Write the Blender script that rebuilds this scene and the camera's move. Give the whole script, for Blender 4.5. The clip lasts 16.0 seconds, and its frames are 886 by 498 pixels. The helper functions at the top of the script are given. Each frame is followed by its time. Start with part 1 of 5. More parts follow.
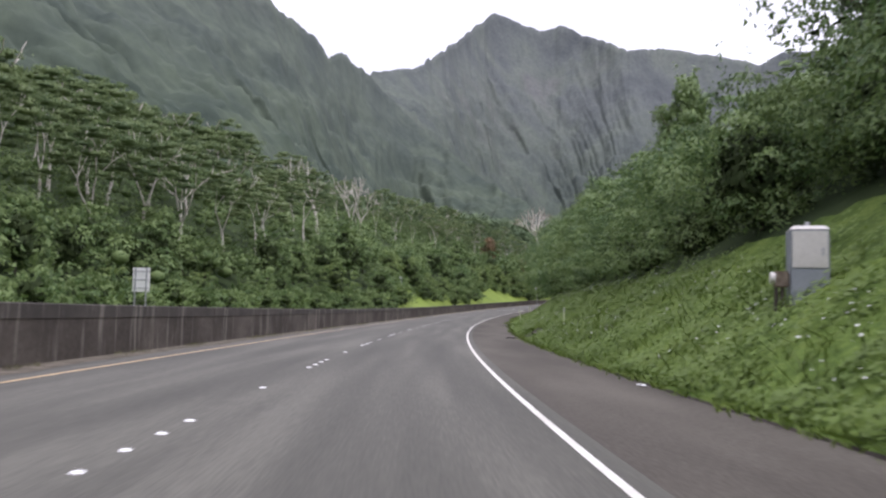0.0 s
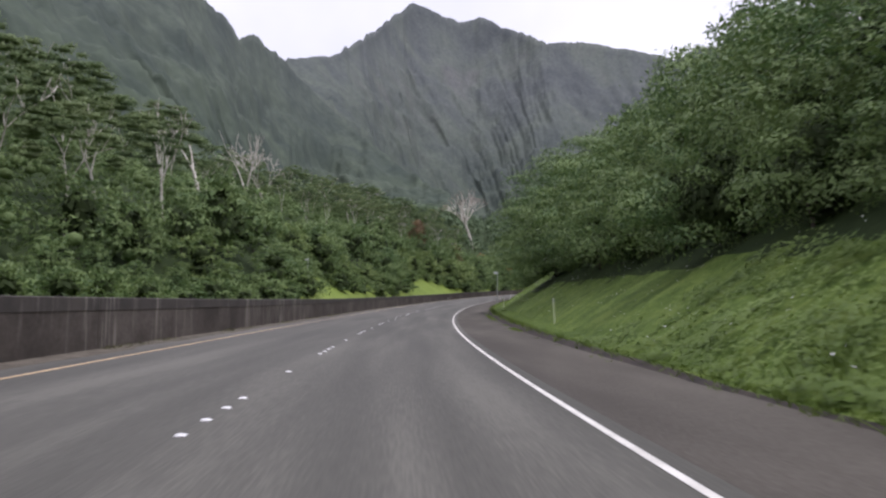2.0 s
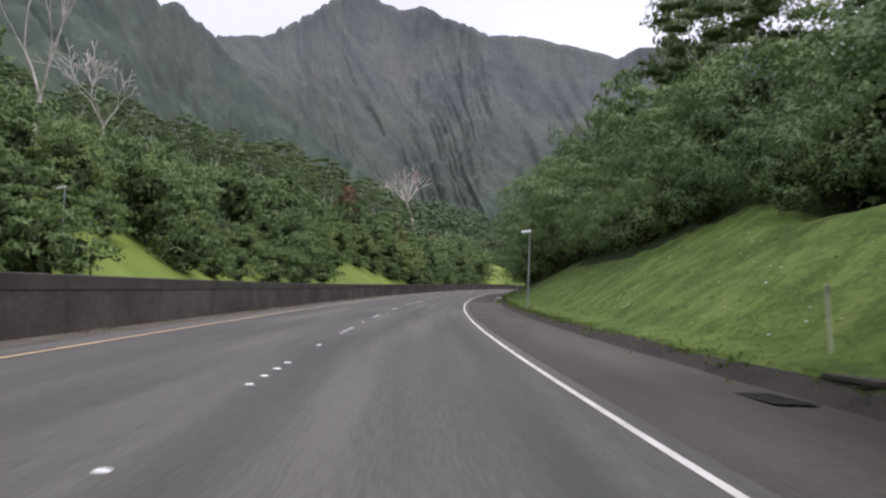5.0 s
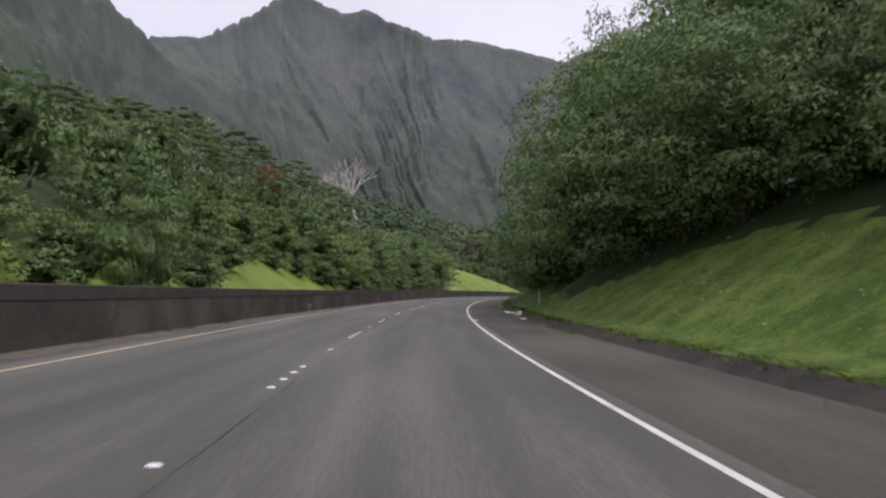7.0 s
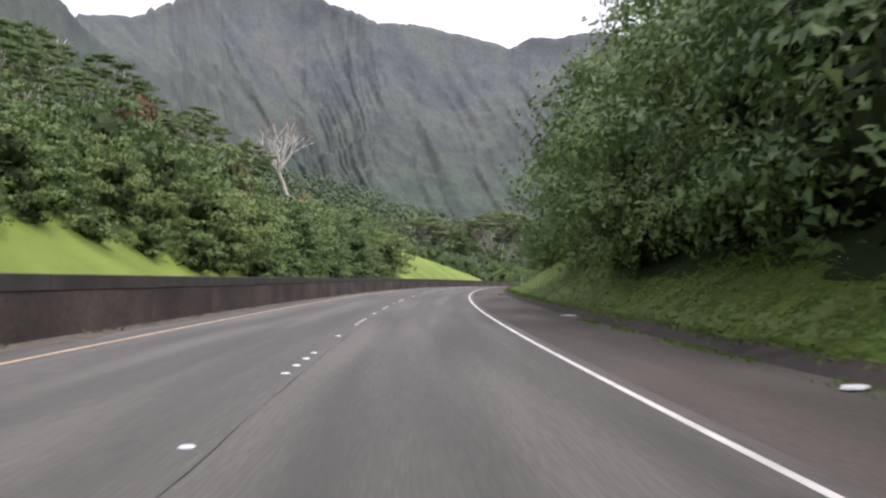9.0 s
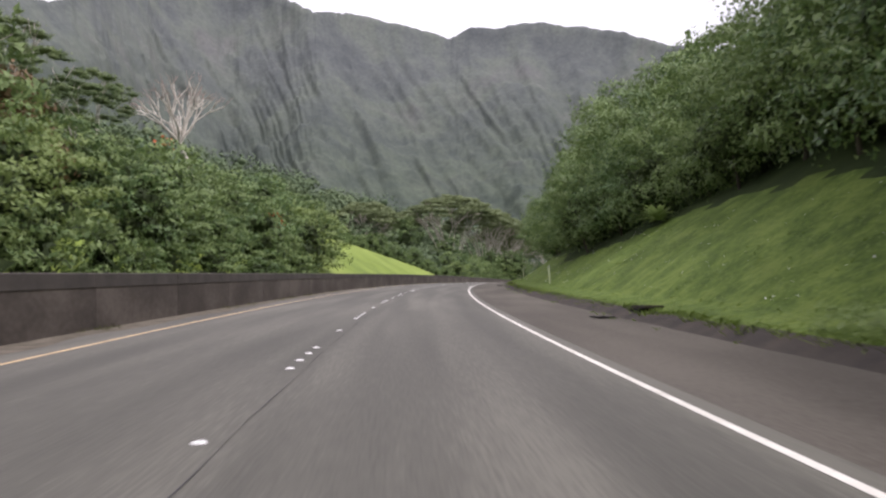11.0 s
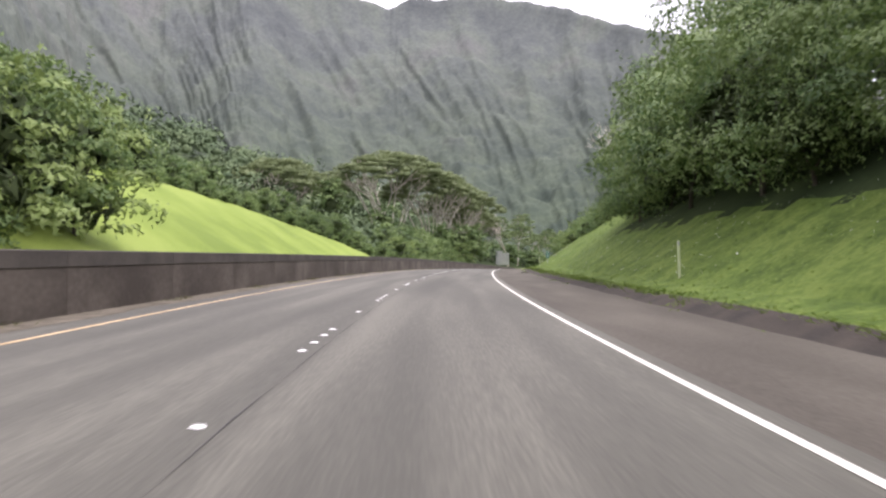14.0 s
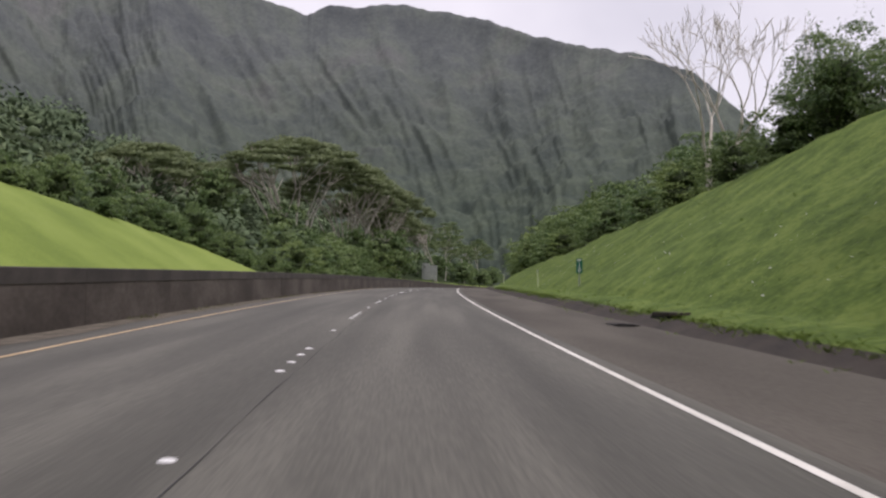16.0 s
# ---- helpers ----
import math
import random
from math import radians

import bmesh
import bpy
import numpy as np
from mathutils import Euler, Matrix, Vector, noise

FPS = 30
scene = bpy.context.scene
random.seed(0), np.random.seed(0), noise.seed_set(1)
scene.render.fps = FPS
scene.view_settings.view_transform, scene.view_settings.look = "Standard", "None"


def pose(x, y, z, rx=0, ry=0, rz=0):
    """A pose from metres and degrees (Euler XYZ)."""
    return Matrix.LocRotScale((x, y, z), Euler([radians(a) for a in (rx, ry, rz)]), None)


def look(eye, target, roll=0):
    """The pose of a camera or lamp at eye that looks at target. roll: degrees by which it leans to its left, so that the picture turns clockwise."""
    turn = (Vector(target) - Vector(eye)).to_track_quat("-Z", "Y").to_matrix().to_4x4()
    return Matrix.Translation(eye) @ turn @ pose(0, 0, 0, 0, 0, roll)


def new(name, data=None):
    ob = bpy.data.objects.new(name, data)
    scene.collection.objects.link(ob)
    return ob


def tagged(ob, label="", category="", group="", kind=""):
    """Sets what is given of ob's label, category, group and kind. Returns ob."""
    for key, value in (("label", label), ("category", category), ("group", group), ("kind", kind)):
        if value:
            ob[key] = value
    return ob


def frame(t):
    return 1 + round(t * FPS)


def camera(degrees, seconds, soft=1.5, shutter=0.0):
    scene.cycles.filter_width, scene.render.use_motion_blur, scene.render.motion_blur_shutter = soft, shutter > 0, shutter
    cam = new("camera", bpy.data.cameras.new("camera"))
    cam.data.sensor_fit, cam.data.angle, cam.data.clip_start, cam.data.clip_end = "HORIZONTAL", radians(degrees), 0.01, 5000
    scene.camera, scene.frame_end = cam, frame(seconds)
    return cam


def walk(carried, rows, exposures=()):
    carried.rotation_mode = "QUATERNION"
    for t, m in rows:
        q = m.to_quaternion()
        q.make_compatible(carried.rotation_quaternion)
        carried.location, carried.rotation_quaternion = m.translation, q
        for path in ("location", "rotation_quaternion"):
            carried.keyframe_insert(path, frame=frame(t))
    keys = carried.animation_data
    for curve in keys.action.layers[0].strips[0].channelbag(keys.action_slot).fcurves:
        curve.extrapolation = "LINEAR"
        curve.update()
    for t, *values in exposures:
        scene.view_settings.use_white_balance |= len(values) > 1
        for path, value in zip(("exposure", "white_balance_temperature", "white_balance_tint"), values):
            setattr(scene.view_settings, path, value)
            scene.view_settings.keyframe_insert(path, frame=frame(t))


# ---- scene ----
# ---- camera and its way: t, x, y, z, yaw, pitch, roll ----
cam = camera(54.0, 16.0, soft=2.4, shutter=0.14)
PATH = [
    (0, 0.651, 0.0, 1.12, -2.32, 4.47, -1.35),
    (0.5, 0.696, 11.425, 1.132, -2.95, 4.03, -0.94),
    (1, 0.955, 22.849, 1.167, -4.46, 3.86, -0.68),
    (1.5, 1.313, 34.273, 1.226, -6.45, 4.04, -0.67),
    (2, 1.859, 45.694, 1.309, -7.66, 4.25, -0.77),
    (2.5, 2.639, 57.104, 1.416, -8.9, 3.5, -0.62),
    (3, 3.579, 68.505, 1.548, -10.0, 4.61, -1.32),
    (3.5, 4.860, 79.869, 1.705, -10.42, 5.04, -1.53),
    (4, 6.373, 91.206, 1.887, -11.09, 4.47, -1.72),
    (4.5, 8.11, 102.511, 2.095, -11.61, 4.0, -1.97),
    (7, 18.63, 158.704, 3.476, -15.65, 4.73, -1.1),
    (7.5, 21.22, 169.844, 3.811, -16.77, 4.25, -0.78),
    (8, 23.984, 180.943, 4.163, -17.74, 5.18, -0.63),
    (8.5, 26.934, 191.995, 4.531, -18.55, 4.59, -0.37),
    (9, 30.051, 203.001, 4.912, -19.19, 4.09, -0.5),
    (11.5, 48.245, 257.215, 6.97, -24.11, 3.49, 0.38),
    (12, 52.445, 267.857, 7.399, -24.9, 2.86, -0.21),
    (12.5, 56.817, 278.428, 7.827, -25.3, 4.21, -0.49),
    (13, 61.388, 288.915, 8.252, -26.69, 3.79, -0.35),
    (13.5, 66.147, 299.317, 8.671, -26.6, 2.79, -0.62),
    (14, 71.056, 309.649, 9.082, -27.34, 2.4, -0.22),
    (14.5, 76.138, 319.898, 9.483, -28.4, 2.13, 0.61),
    (15, 81.389, 330.06, 9.872, -29.8, 3.15, 0.61),
    (15.5, 86.796, 340.142, 10.246, -32.2, 3.69, -0.37),
    (16, 92.365, 350.134, 10.606, -32.75, 3.28, -0.29),
]
walk(cam, [(t, pose(x, y, z, 90 + pitch, roll, yaw)) for t, x, y, z, yaw, pitch, roll in PATH],
     [(t, stops + 0.18, 5960 if t < 5 else 6090 if t < 10 else 6360, 24) for t, stops in ((0, 0.72), (0.5, 0.25), (1, 0.1), (1.5, 0.45), (2.5, 0.37), (3, 0.45), (3.5, 0.42), (4.5, 0.42), (7.0, 0.16), (7.5, 0.32), (8, 0.64), (9, 0.85), (11.5, 0.76), (12, 0.88), (12.5, 1.17), (13, 0.52), (13.5, 0.9), (14.5, 1.4), (15, 1.32), (15.5, 0.66), (16, 0.2))])

# ---- light: bright overcast sky, weak broad sun behind the cloud ----
world = bpy.data.worlds.new("world")
scene.world = world
world.use_nodes = True
wn, wl = world.node_tree.nodes, world.node_tree.links
wn.clear()
sky = wn.new("ShaderNodeTexSky")
sky.sky_type, sky.sun_disc = "NISHITA", False
sky.sun_elevation, sky.sun_rotation = radians(69), radians(132)
scale_sky = wn.new("ShaderNodeMix")
scale_sky.data_type, scale_sky.blend_type = "RGBA", "MULTIPLY"
scale_sky.inputs[0].default_value = 1.0
scale_sky.inputs[7].default_value = (0.09, 0.09, 0.09, 1)
cloud = wn.new("ShaderNodeTexNoise")
cloud.inputs["Scale"].default_value, cloud.inputs["Detail"].default_value = 2.2, 5
cloud_ramp = wn.new("ShaderNodeValToRGB")
cloud_ramp.color_ramp.elements[0].color, cloud_ramp.color_ramp.elements[0].position = (0.5, 0.505, 0.518, 1), 0.32
cloud_ramp.color_ramp.elements[1].color, cloud_ramp.color_ramp.elements[1].position = (0.755, 0.75, 0.738, 1), 0.7
over = wn.new("ShaderNodeMix")
over.data_type = "RGBA"
over.inputs[0].default_value = 0.9
bg, world_out = wn.new("ShaderNodeBackground"), wn.new("ShaderNodeOutputWorld")
bg.inputs["Strength"].default_value = 1.12
wl.new(sky.outputs[0], scale_sky.inputs[6])
wl.new(cloud.outputs[0], cloud_ramp.inputs[0])
wl.new(scale_sky.outputs[2], over.inputs[6])
wl.new(cloud_ramp.outputs[0], over.inputs[7])
wl.new(over.outputs[2], bg.inputs[0])
wl.new(bg.outputs[0], world_out.inputs[0])
sun = new("sun", bpy.data.lights.new("sun", "SUN"))
sun.data.energy, sun.data.angle, sun.data.color = 1.5, radians(24), (1.0, 0.97, 0.93)
sun.matrix_world = look((50, -45, 180), (0, 0, 0))

# ---- the road's line in plan ----
S0, S1 = -240.0, 760.0
SG = np.arange(S0, S1 + 1, 1.0)
KNOT = [-60, 15, 90, 165, 240, 315, 390, 465, 540]
CURVE = [1.613, 1.601, 1.282, 1.343, 1.359, 1.643, 1.0, 0.9, 0.9]
RISE = [0.129, 0.178, 0.198, 0.135, 0.061, -0.073, -0.154, -0.147, -0.116]
zero = int(-S0)


def summed(a):
    c = np.cumsum(a)
    return c - c[zero]


PSI = summed(np.interp(SG, KNOT, CURVE) * 1e-3)
RX, RY = summed(np.sin(PSI)), summed(np.cos(PSI))
RZ = summed(summed(np.interp(SG, KNOT, RISE, 0, -0.05) * 1e-3))


def along(s, d, h=0.0):
    """World places at s metres along the road, d to its right, h over it (arrays or numbers)."""
    psi = np.interp(s, SG, PSI)
    return np.stack([np.interp(s, SG, RX) + d * np.cos(psi), np.interp(s, SG, RY) - d * np.sin(psi), np.interp(s, SG, RZ) + h], -1)


def heading(s):
    return -math.degrees(float(np.interp(s, SG, PSI)))


EDGE, LANE, YELLOW, WALL, WALL_H = 2.113, -1.547, -5.363, -6.765, 1.184


def toe(s):
    return np.interp(s, [40, 100, 130, 220, 300], [4.75, 6.1, 6.1, 6.4, 6.4])


def pave(s):
    """Where the paved shoulder ends."""
    return np.interp(s, [40, 100, 220], [4.62, 4.82, 4.85])


def lawn(s):
    """Right: where the grass of the bank begins."""
    return pave(s) + 0.42 * (toe(s) - pave(s))


def crest(s):
    return np.interp(s, [0, 118, 128, 142, 152, 300, 360, 372, 384, 395, 410, 428, 470], [14.5, 14.5, 11, 10.6, 14.5, 14.5, 15.5, 18, 17.5, 16, 13.2, 10.3, 8.5])


def shrub_line(s):
    """Left: how far from the road the mown grass ends and the shrubs begin."""
    return np.interp(s, [130, 158, 168, 174, 187, 226, 240, 258, 282, 352, 374, 400, 423, 448, 474, 500],
                     [18.2, 18.2, 22.0, 23.0, 18.2, 18.2, 22.0, 22.8, 18.2, 18.2, 30, 32, 30.5, 26.5, 18.5, 18.0])


def tree_line(s):
    """Right: how far from the road the grass ends and the trees begin."""
    return np.interp(s, [0, 20, 28, 34, 60, 90, 108, 117, 122, 128, 146, 156, 170, 178, 186, 194, 200, 206, 212, 220, 228, 232, 242, 250, 258, 266, 275, 290, 296, 304, 310, 314, 321, 346, 366, 381],
                           [12, 10, 8.7, 8.3, 8.5, 8.7, 9.1, 8.0, 8.6, 13, 13, 10.2, 10, 10.3, 10.5, 9.9, 8.4, 7.2, 7.6, 7.4, 8.7, 7.5, 7.5, 9, 8.3, 9.5, 11.4, 11.4, 9.8, 8.9, 8.3, 8.5, 9.6, 9.6, 9.5, 9.9])


def top_line(s):
    """Right: height of the trees' tops over the road."""
    return np.interp(s, [8, 25, 30, 33, 36, 40, 47, 52, 58, 62, 66, 72, 79, 93, 100, 110, 125, 135, 150, 160, 175, 186, 196, 203, 212, 230, 240, 253, 262, 280, 287, 292, 300, 309, 326, 337, 347, 365, 374, 380],
                           [14, 13, 10, 7.6, 8.0, 8.1, 9.5, 8.0, 7.6, 8.2, 9.2, 10.0, 11.6, 11.7, 11.9, 12.2, 12, 12.5, 12, 11.4, 12, 12.7, 14.5, 15.1, 16.4, 16.4, 16, 15.5, 14.8, 16, 14, 11.6, 10.8, 11.5, 13.2, 13, 13.6, 14, 13.2, 13])


def relief(s, d):
    """Height of the ground over the road."""
    s, d = np.broadcast_arrays(np.asarray(s, float), np.asarray(d, float))
    t, c = toe(s), crest(s)
    cut = np.interp(s, [50, 95], [0.06, 0.36])
    p = pave(s)
    gap = np.interp(s, [39.5, 41.5, 44, 45.5], [1, 0, 0, 1])
    right = cut * np.clip((d - p) / (t - p), 0, 1) ** 0.7
    right = right + 0.68 * np.clip(d - t - 0.2, 0, c - t) + np.where(d > c, 0.16 * np.clip(d - c, 0, 60), 0)
    right = np.where(d < 5.7, right * np.maximum(gap, np.clip((d - 5.35) / 0.35, 0, 1)), right)
    e = -d
    lt = np.interp(s, [60, 125, 150], [27.0, 23.0, 17.5])
    brow = np.interp(s, [348, 374, 400, 423, 448, 474, 490, 540], [33.5, 31.0, 33.0, 31.5, 27.5, 20.0, 19.5, 24.0])
    x = np.clip(e - lt, 0, 90)
    left = 0.66 * (x - 2.2 * np.log1p(np.exp(np.clip((x - brow + lt) / 2.2, -30, 30)))) + 0.34 * np.clip(e - np.maximum(brow, np.where(s > 350, brow + 5, brow)), 0, 60) + 0.12 * np.clip(e - 93.5, 0, 500)
    return np.where(d > 0, right, left)


def ground_at(s, d):
    return Vector(along(s, d, float(relief(s, d))))


# ---- materials ----
def material(name, colours, scale, rough=0.8, bump=0.2, bump_scale=None, fine=None, specular=0.4, metal=0.0, per_object=0.0, translucent=0.0, stretch=(1, 1, 1), depth=0.02, by_road=False):
    """Colours blended by noise at two sizes, with relief. fine: strength of the second, smaller noise."""
    m = bpy.data.materials.new(name)
    m.use_nodes = True
    n, l = m.node_tree.nodes, m.node_tree.links
    bsdf = n["Principled BSDF"]
    bsdf.inputs["Roughness"].default_value, bsdf.inputs["Metallic"].default_value = rough, metal
    bsdf.inputs["Specular IOR Level"].default_value = specular
    co = n.new("ShaderNodeTexCoord")
    mp = n.new("ShaderNodeMapping")
    mp.inputs["Scale"].default_value = stretch
    l.new(co.outputs["UV" if by_road else "Object"], mp.inputs[0])
    if per_object:
        own, far_off = n.new("ShaderNodeObjectInfo"), n.new("ShaderNodeMath")
        far_off.operation, far_off.inputs[1].default_value = "MULTIPLY", 90.0
        l.new(own.outputs["Random"], far_off.inputs[0])
        l.new(far_off.outputs[0], mp.inputs["Location"])
    big = n.new("ShaderNodeTexNoise")
    big.inputs["Scale"].default_value, big.inputs["Detail"].default_value = scale, 6
    l.new(mp.outputs[0], big.inputs["Vector"])
    small = n.new("ShaderNodeTexNoise")
    small.inputs["Scale"].default_value, small.inputs["Detail"].default_value = bump_scale or scale * 12, 4
    l.new(mp.outputs[0], small.inputs["Vector"])
    add = n.new("ShaderNodeMath")
    add.operation = "MULTIPLY_ADD"
    add.inputs[1].default_value = 0.35 if fine is None else fine
    l.new(small.outputs[0], add.inputs[0])
    l.new(big.outputs[0], add.inputs[2])
    drive = add.outputs[0]
    shift = (0.35 if fine is None else fine) * 0.5
    if per_object:
        info, geo = n.new("ShaderNodeObjectInfo"), n.new("ShaderNodeNewGeometry")
        both = n.new("ShaderNodeMath")
        both.operation = "ADD"
        l.new(info.outputs["Random"], both.inputs[0])
        l.new(geo.outputs["Random Per Island"], both.inputs[1])
        more = n.new("ShaderNodeMath")
        more.operation = "MULTIPLY_ADD"
        more.inputs[1].default_value = per_object
        l.new(both.outputs[0], more.inputs[0])
        l.new(drive, more.inputs[2])
        drive = more.outputs[0]
        shift += per_object
    ramp = n.new("ShaderNodeValToRGB")
    e = ramp.color_ramp.elements
    while len(e) < len(colours):
        e.new(0.5)
    for i, c in enumerate(colours):
        e[i].position = min(1.0, 0.32 + shift + 0.36 * i / max(1, len(colours) - 1))
        e[i].color = (*c, 1)
    l.new(drive, ramp.inputs[0])
    l.new(ramp.outputs[0], bsdf.inputs["Base Color"])
    if bump:
        b = n.new("ShaderNodeBump")
        b.inputs["Strength"].default_value, b.inputs["Distance"].default_value = bump, depth
        l.new(small.outputs[0], b.inputs["Height"])
        l.new(b.outputs[0], bsdf.inputs["Normal"])
    if translucent:
        tr, mx = n.new("ShaderNodeBsdfTranslucent"), n.new("ShaderNodeMixShader")
        mx.inputs[0].default_value = translucent
        l.new(ramp.outputs[0], tr.inputs[0])
        l.new(bsdf.outputs[0], mx.inputs[1])
        l.new(tr.outputs[0], mx.inputs[2])
        l.new(mx.outputs[0], n["Material Output"].inputs[0])
    return m


ASPHALT = material("asphalt", [(0.058, 0.056, 0.045), (0.082, 0.079, 0.064), (0.124, 0.12, 0.097)], 1.1, 0.7, 0.3, 38, 0.45, 0.35, stretch=(1, 0.05, 1), by_road=True)
SHOULDER = material("shoulder_asphalt", [(0.054, 0.047, 0.037), (0.077, 0.068, 0.054), (0.104, 0.093, 0.075)], 0.6, 0.85, 0.4, 30, 0.6, 0.3, stretch=(1, 0.18, 1), by_road=True)
GRIT = material("grit", [(0.085, 0.074, 0.056), (0.165, 0.145, 0.113)], 2.5, 0.95, 0.4, 40, 0.4, 0.2)
# forest floor, dark enough to carry the shade under the trees as well
FLOOR = material("forest_floor_and_shade", [(0.022, 0.035, 0.014), (0.045, 0.065, 0.024)], 0.3, 0.95, 0.5, 6, 0.4, 0.1)
WHITE = material("white_line_paint", [(0.54, 0.52, 0.46), (0.74, 0.72, 0.65)], 1.5, 0.6, 0.1, 40)
YELLOW_PAINT = material("yellow_line_paint", [(0.46, 0.33, 0.18), (0.66, 0.49, 0.28)], 1.5, 0.6, 0.1, 40)
CERAMIC = material("white_ceramic", [(0.7, 0.7, 0.67), (0.85, 0.85, 0.83)], 3, 0.35, 0.05)
CONCRETE = material("stained_concrete", [(0.05, 0.041, 0.034), (0.078, 0.066, 0.055), (0.122, 0.104, 0.088)], 0.6, 0.85, 0.25, 9, 0.35, 0.3, per_object=0.02, stretch=(1, 0.6, 1))
CAP = material("concrete_coping", [(0.048, 0.043, 0.038), (0.084, 0.074, 0.064)], 0.9, 0.85, 0.25, 12, 0.35, 0.3, per_object=0.05)


def streaked(name, source):
    """The same concrete with pale lime runs down its face."""
    m = source.copy()
    m.name = name
    n, l = m.node_tree.nodes, m.node_tree.links
    bsdf = n["Principled BSDF"]
    base = bsdf.inputs["Base Color"].links[0].from_socket
    co, own, far_off, mp = n.new("ShaderNodeTexCoord"), n.new("ShaderNodeObjectInfo"), n.new("ShaderNodeMath"), n.new("ShaderNodeMapping")
    far_off.operation, far_off.inputs[1].default_value = "MULTIPLY", 90.0
    l.new(own.outputs["Random"], far_off.inputs[0])
    l.new(far_off.outputs[0], mp.inputs["Location"])
    mp.inputs["Scale"].default_value = (1, 4.5, 0.45)
    l.new(co.outputs["Object"], mp.inputs[0])
    runs, place = n.new("ShaderNodeTexNoise"), n.new("ShaderNodeTexNoise")
    runs.inputs["Scale"].default_value, runs.inputs["Detail"].default_value = 1.3, 5
    place.inputs["Scale"].default_value, place.inputs["Detail"].default_value = 0.22, 2
    both, cut, mix = n.new("ShaderNodeMath"), n.new("ShaderNodeMapRange"), n.new("ShaderNodeMix")
    both.operation = "MULTIPLY"
    cut.inputs[1].default_value, cut.inputs[2].default_value, cut.inputs[4].default_value = 0.29, 0.42, 0.75
    mix.data_type = "RGBA"
    mix.inputs[7].default_value = (0.27, 0.245, 0.21, 1)
    for t in (runs, place):
        l.new(mp.outputs[0], t.inputs["Vector"])
    l.new(runs.outputs[0], both.inputs[0])
    l.new(place.outputs[0], both.inputs[1])
    l.new(both.outputs[0], cut.inputs[0])
    l.new(cut.outputs[0], mix.inputs[0])
    l.new(base, mix.inputs[6])
    l.new(mix.outputs[2], bsdf.inputs["Base Color"])
    return m


LIMED, LIMED_CAP = streaked("lime_streaked_concrete", CONCRETE), streaked("lime_streaked_coping", CAP)
SOIL = material("dark_soil", [(0.02, 0.0165, 0.0135), (0.05, 0.04, 0.031)], 1.2, 0.95, 0.5, 20)
GRASS = material("mown_grass", [(0.11, 0.162, 0.022), (0.158, 0.22, 0.034), (0.2, 0.262, 0.05)], 0.12, 0.85, 0.5, 9, 0.5, 0.25)
# darker than the lawn: the trees' shade is put into this bank's colour
BANK = material("rough_bank_grass_shade_toned", [(0.054, 0.092, 0.015), (0.088, 0.138, 0.024), (0.135, 0.188, 0.039)], 0.9, 0.9, 0.35, 6, 0.7, 0.2, depth=0.06)
BLADE = material("grass_blades", [(0.09, 0.145, 0.02), (0.125, 0.188, 0.03), (0.165, 0.23, 0.046)], 0.2, 0.6, 0, None, 0.2, 0.3, per_object=0.05, translucent=0.35)
LEAF = material("broad_leaves", [(0.074, 0.136, 0.043), (0.12, 0.196, 0.056), (0.174, 0.25, 0.08)], 0.35, 0.5, 0.5, 6.5, 0.7, 0.4, per_object=0.16, translucent=0.24, depth=0.15)
LEAF_WARM = material("shrub_leaves", [(0.07, 0.12, 0.04), (0.118, 0.182, 0.056), (0.168, 0.236, 0.082)], 0.35, 0.55, 0.6, 5.0, 0.7, 0.25, per_object=0.14, translucent=0.26, depth=0.18)
LEAF_LIGHT = material("light_shrub_leaves", [(0.092, 0.148, 0.045), (0.15, 0.218, 0.06), (0.205, 0.275, 0.086)], 0.35, 0.55, 0.6, 5.0, 0.7, 0.3, per_object=0.14, translucent=0.28, depth=0.18)
# near-black green inside the crowns: shade between clumps put into the colour
GAP_SHADE = material("crown_gap_shade", [(0.026, 0.042, 0.014), (0.05, 0.07, 0.024)], 0.8, 0.7, 0.3, 6, 0.4, 0.15)
LEAF_FEATHER = material("feathery_leaves", [(0.09, 0.136, 0.057), (0.147, 0.202, 0.08), (0.21, 0.266, 0.113)], 0.3, 0.6, 0, None, 0.3, 0.3, per_object=0.14, translucent=0.38)
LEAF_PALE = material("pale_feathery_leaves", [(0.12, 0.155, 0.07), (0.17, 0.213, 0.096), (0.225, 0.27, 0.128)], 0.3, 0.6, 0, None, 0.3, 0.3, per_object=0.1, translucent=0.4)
LEAF_RUST = material("rusty_leaves", [(0.105, 0.072, 0.033), (0.18, 0.115, 0.05)], 0.5, 0.6, 0, None, 0.3, 0.3, per_object=0.1, translucent=0.2)
FOREST = material("forest_canopy", [(0.08, 0.117, 0.062), (0.115, 0.158, 0.08), (0.155, 0.198, 0.1)], 0.03, 0.85, 0, None, 0.3, 0.2, per_object=0.16)
BARK = material("pale_bark", [(0.36, 0.32, 0.26), (0.54, 0.5, 0.43), (0.68, 0.64, 0.56)], 1.2, 0.9, 0.3, 14)
DARK_BARK = material("dark_bark", [(0.05, 0.042, 0.034), (0.11, 0.092, 0.075)], 1.2, 0.9, 0.3, 14)


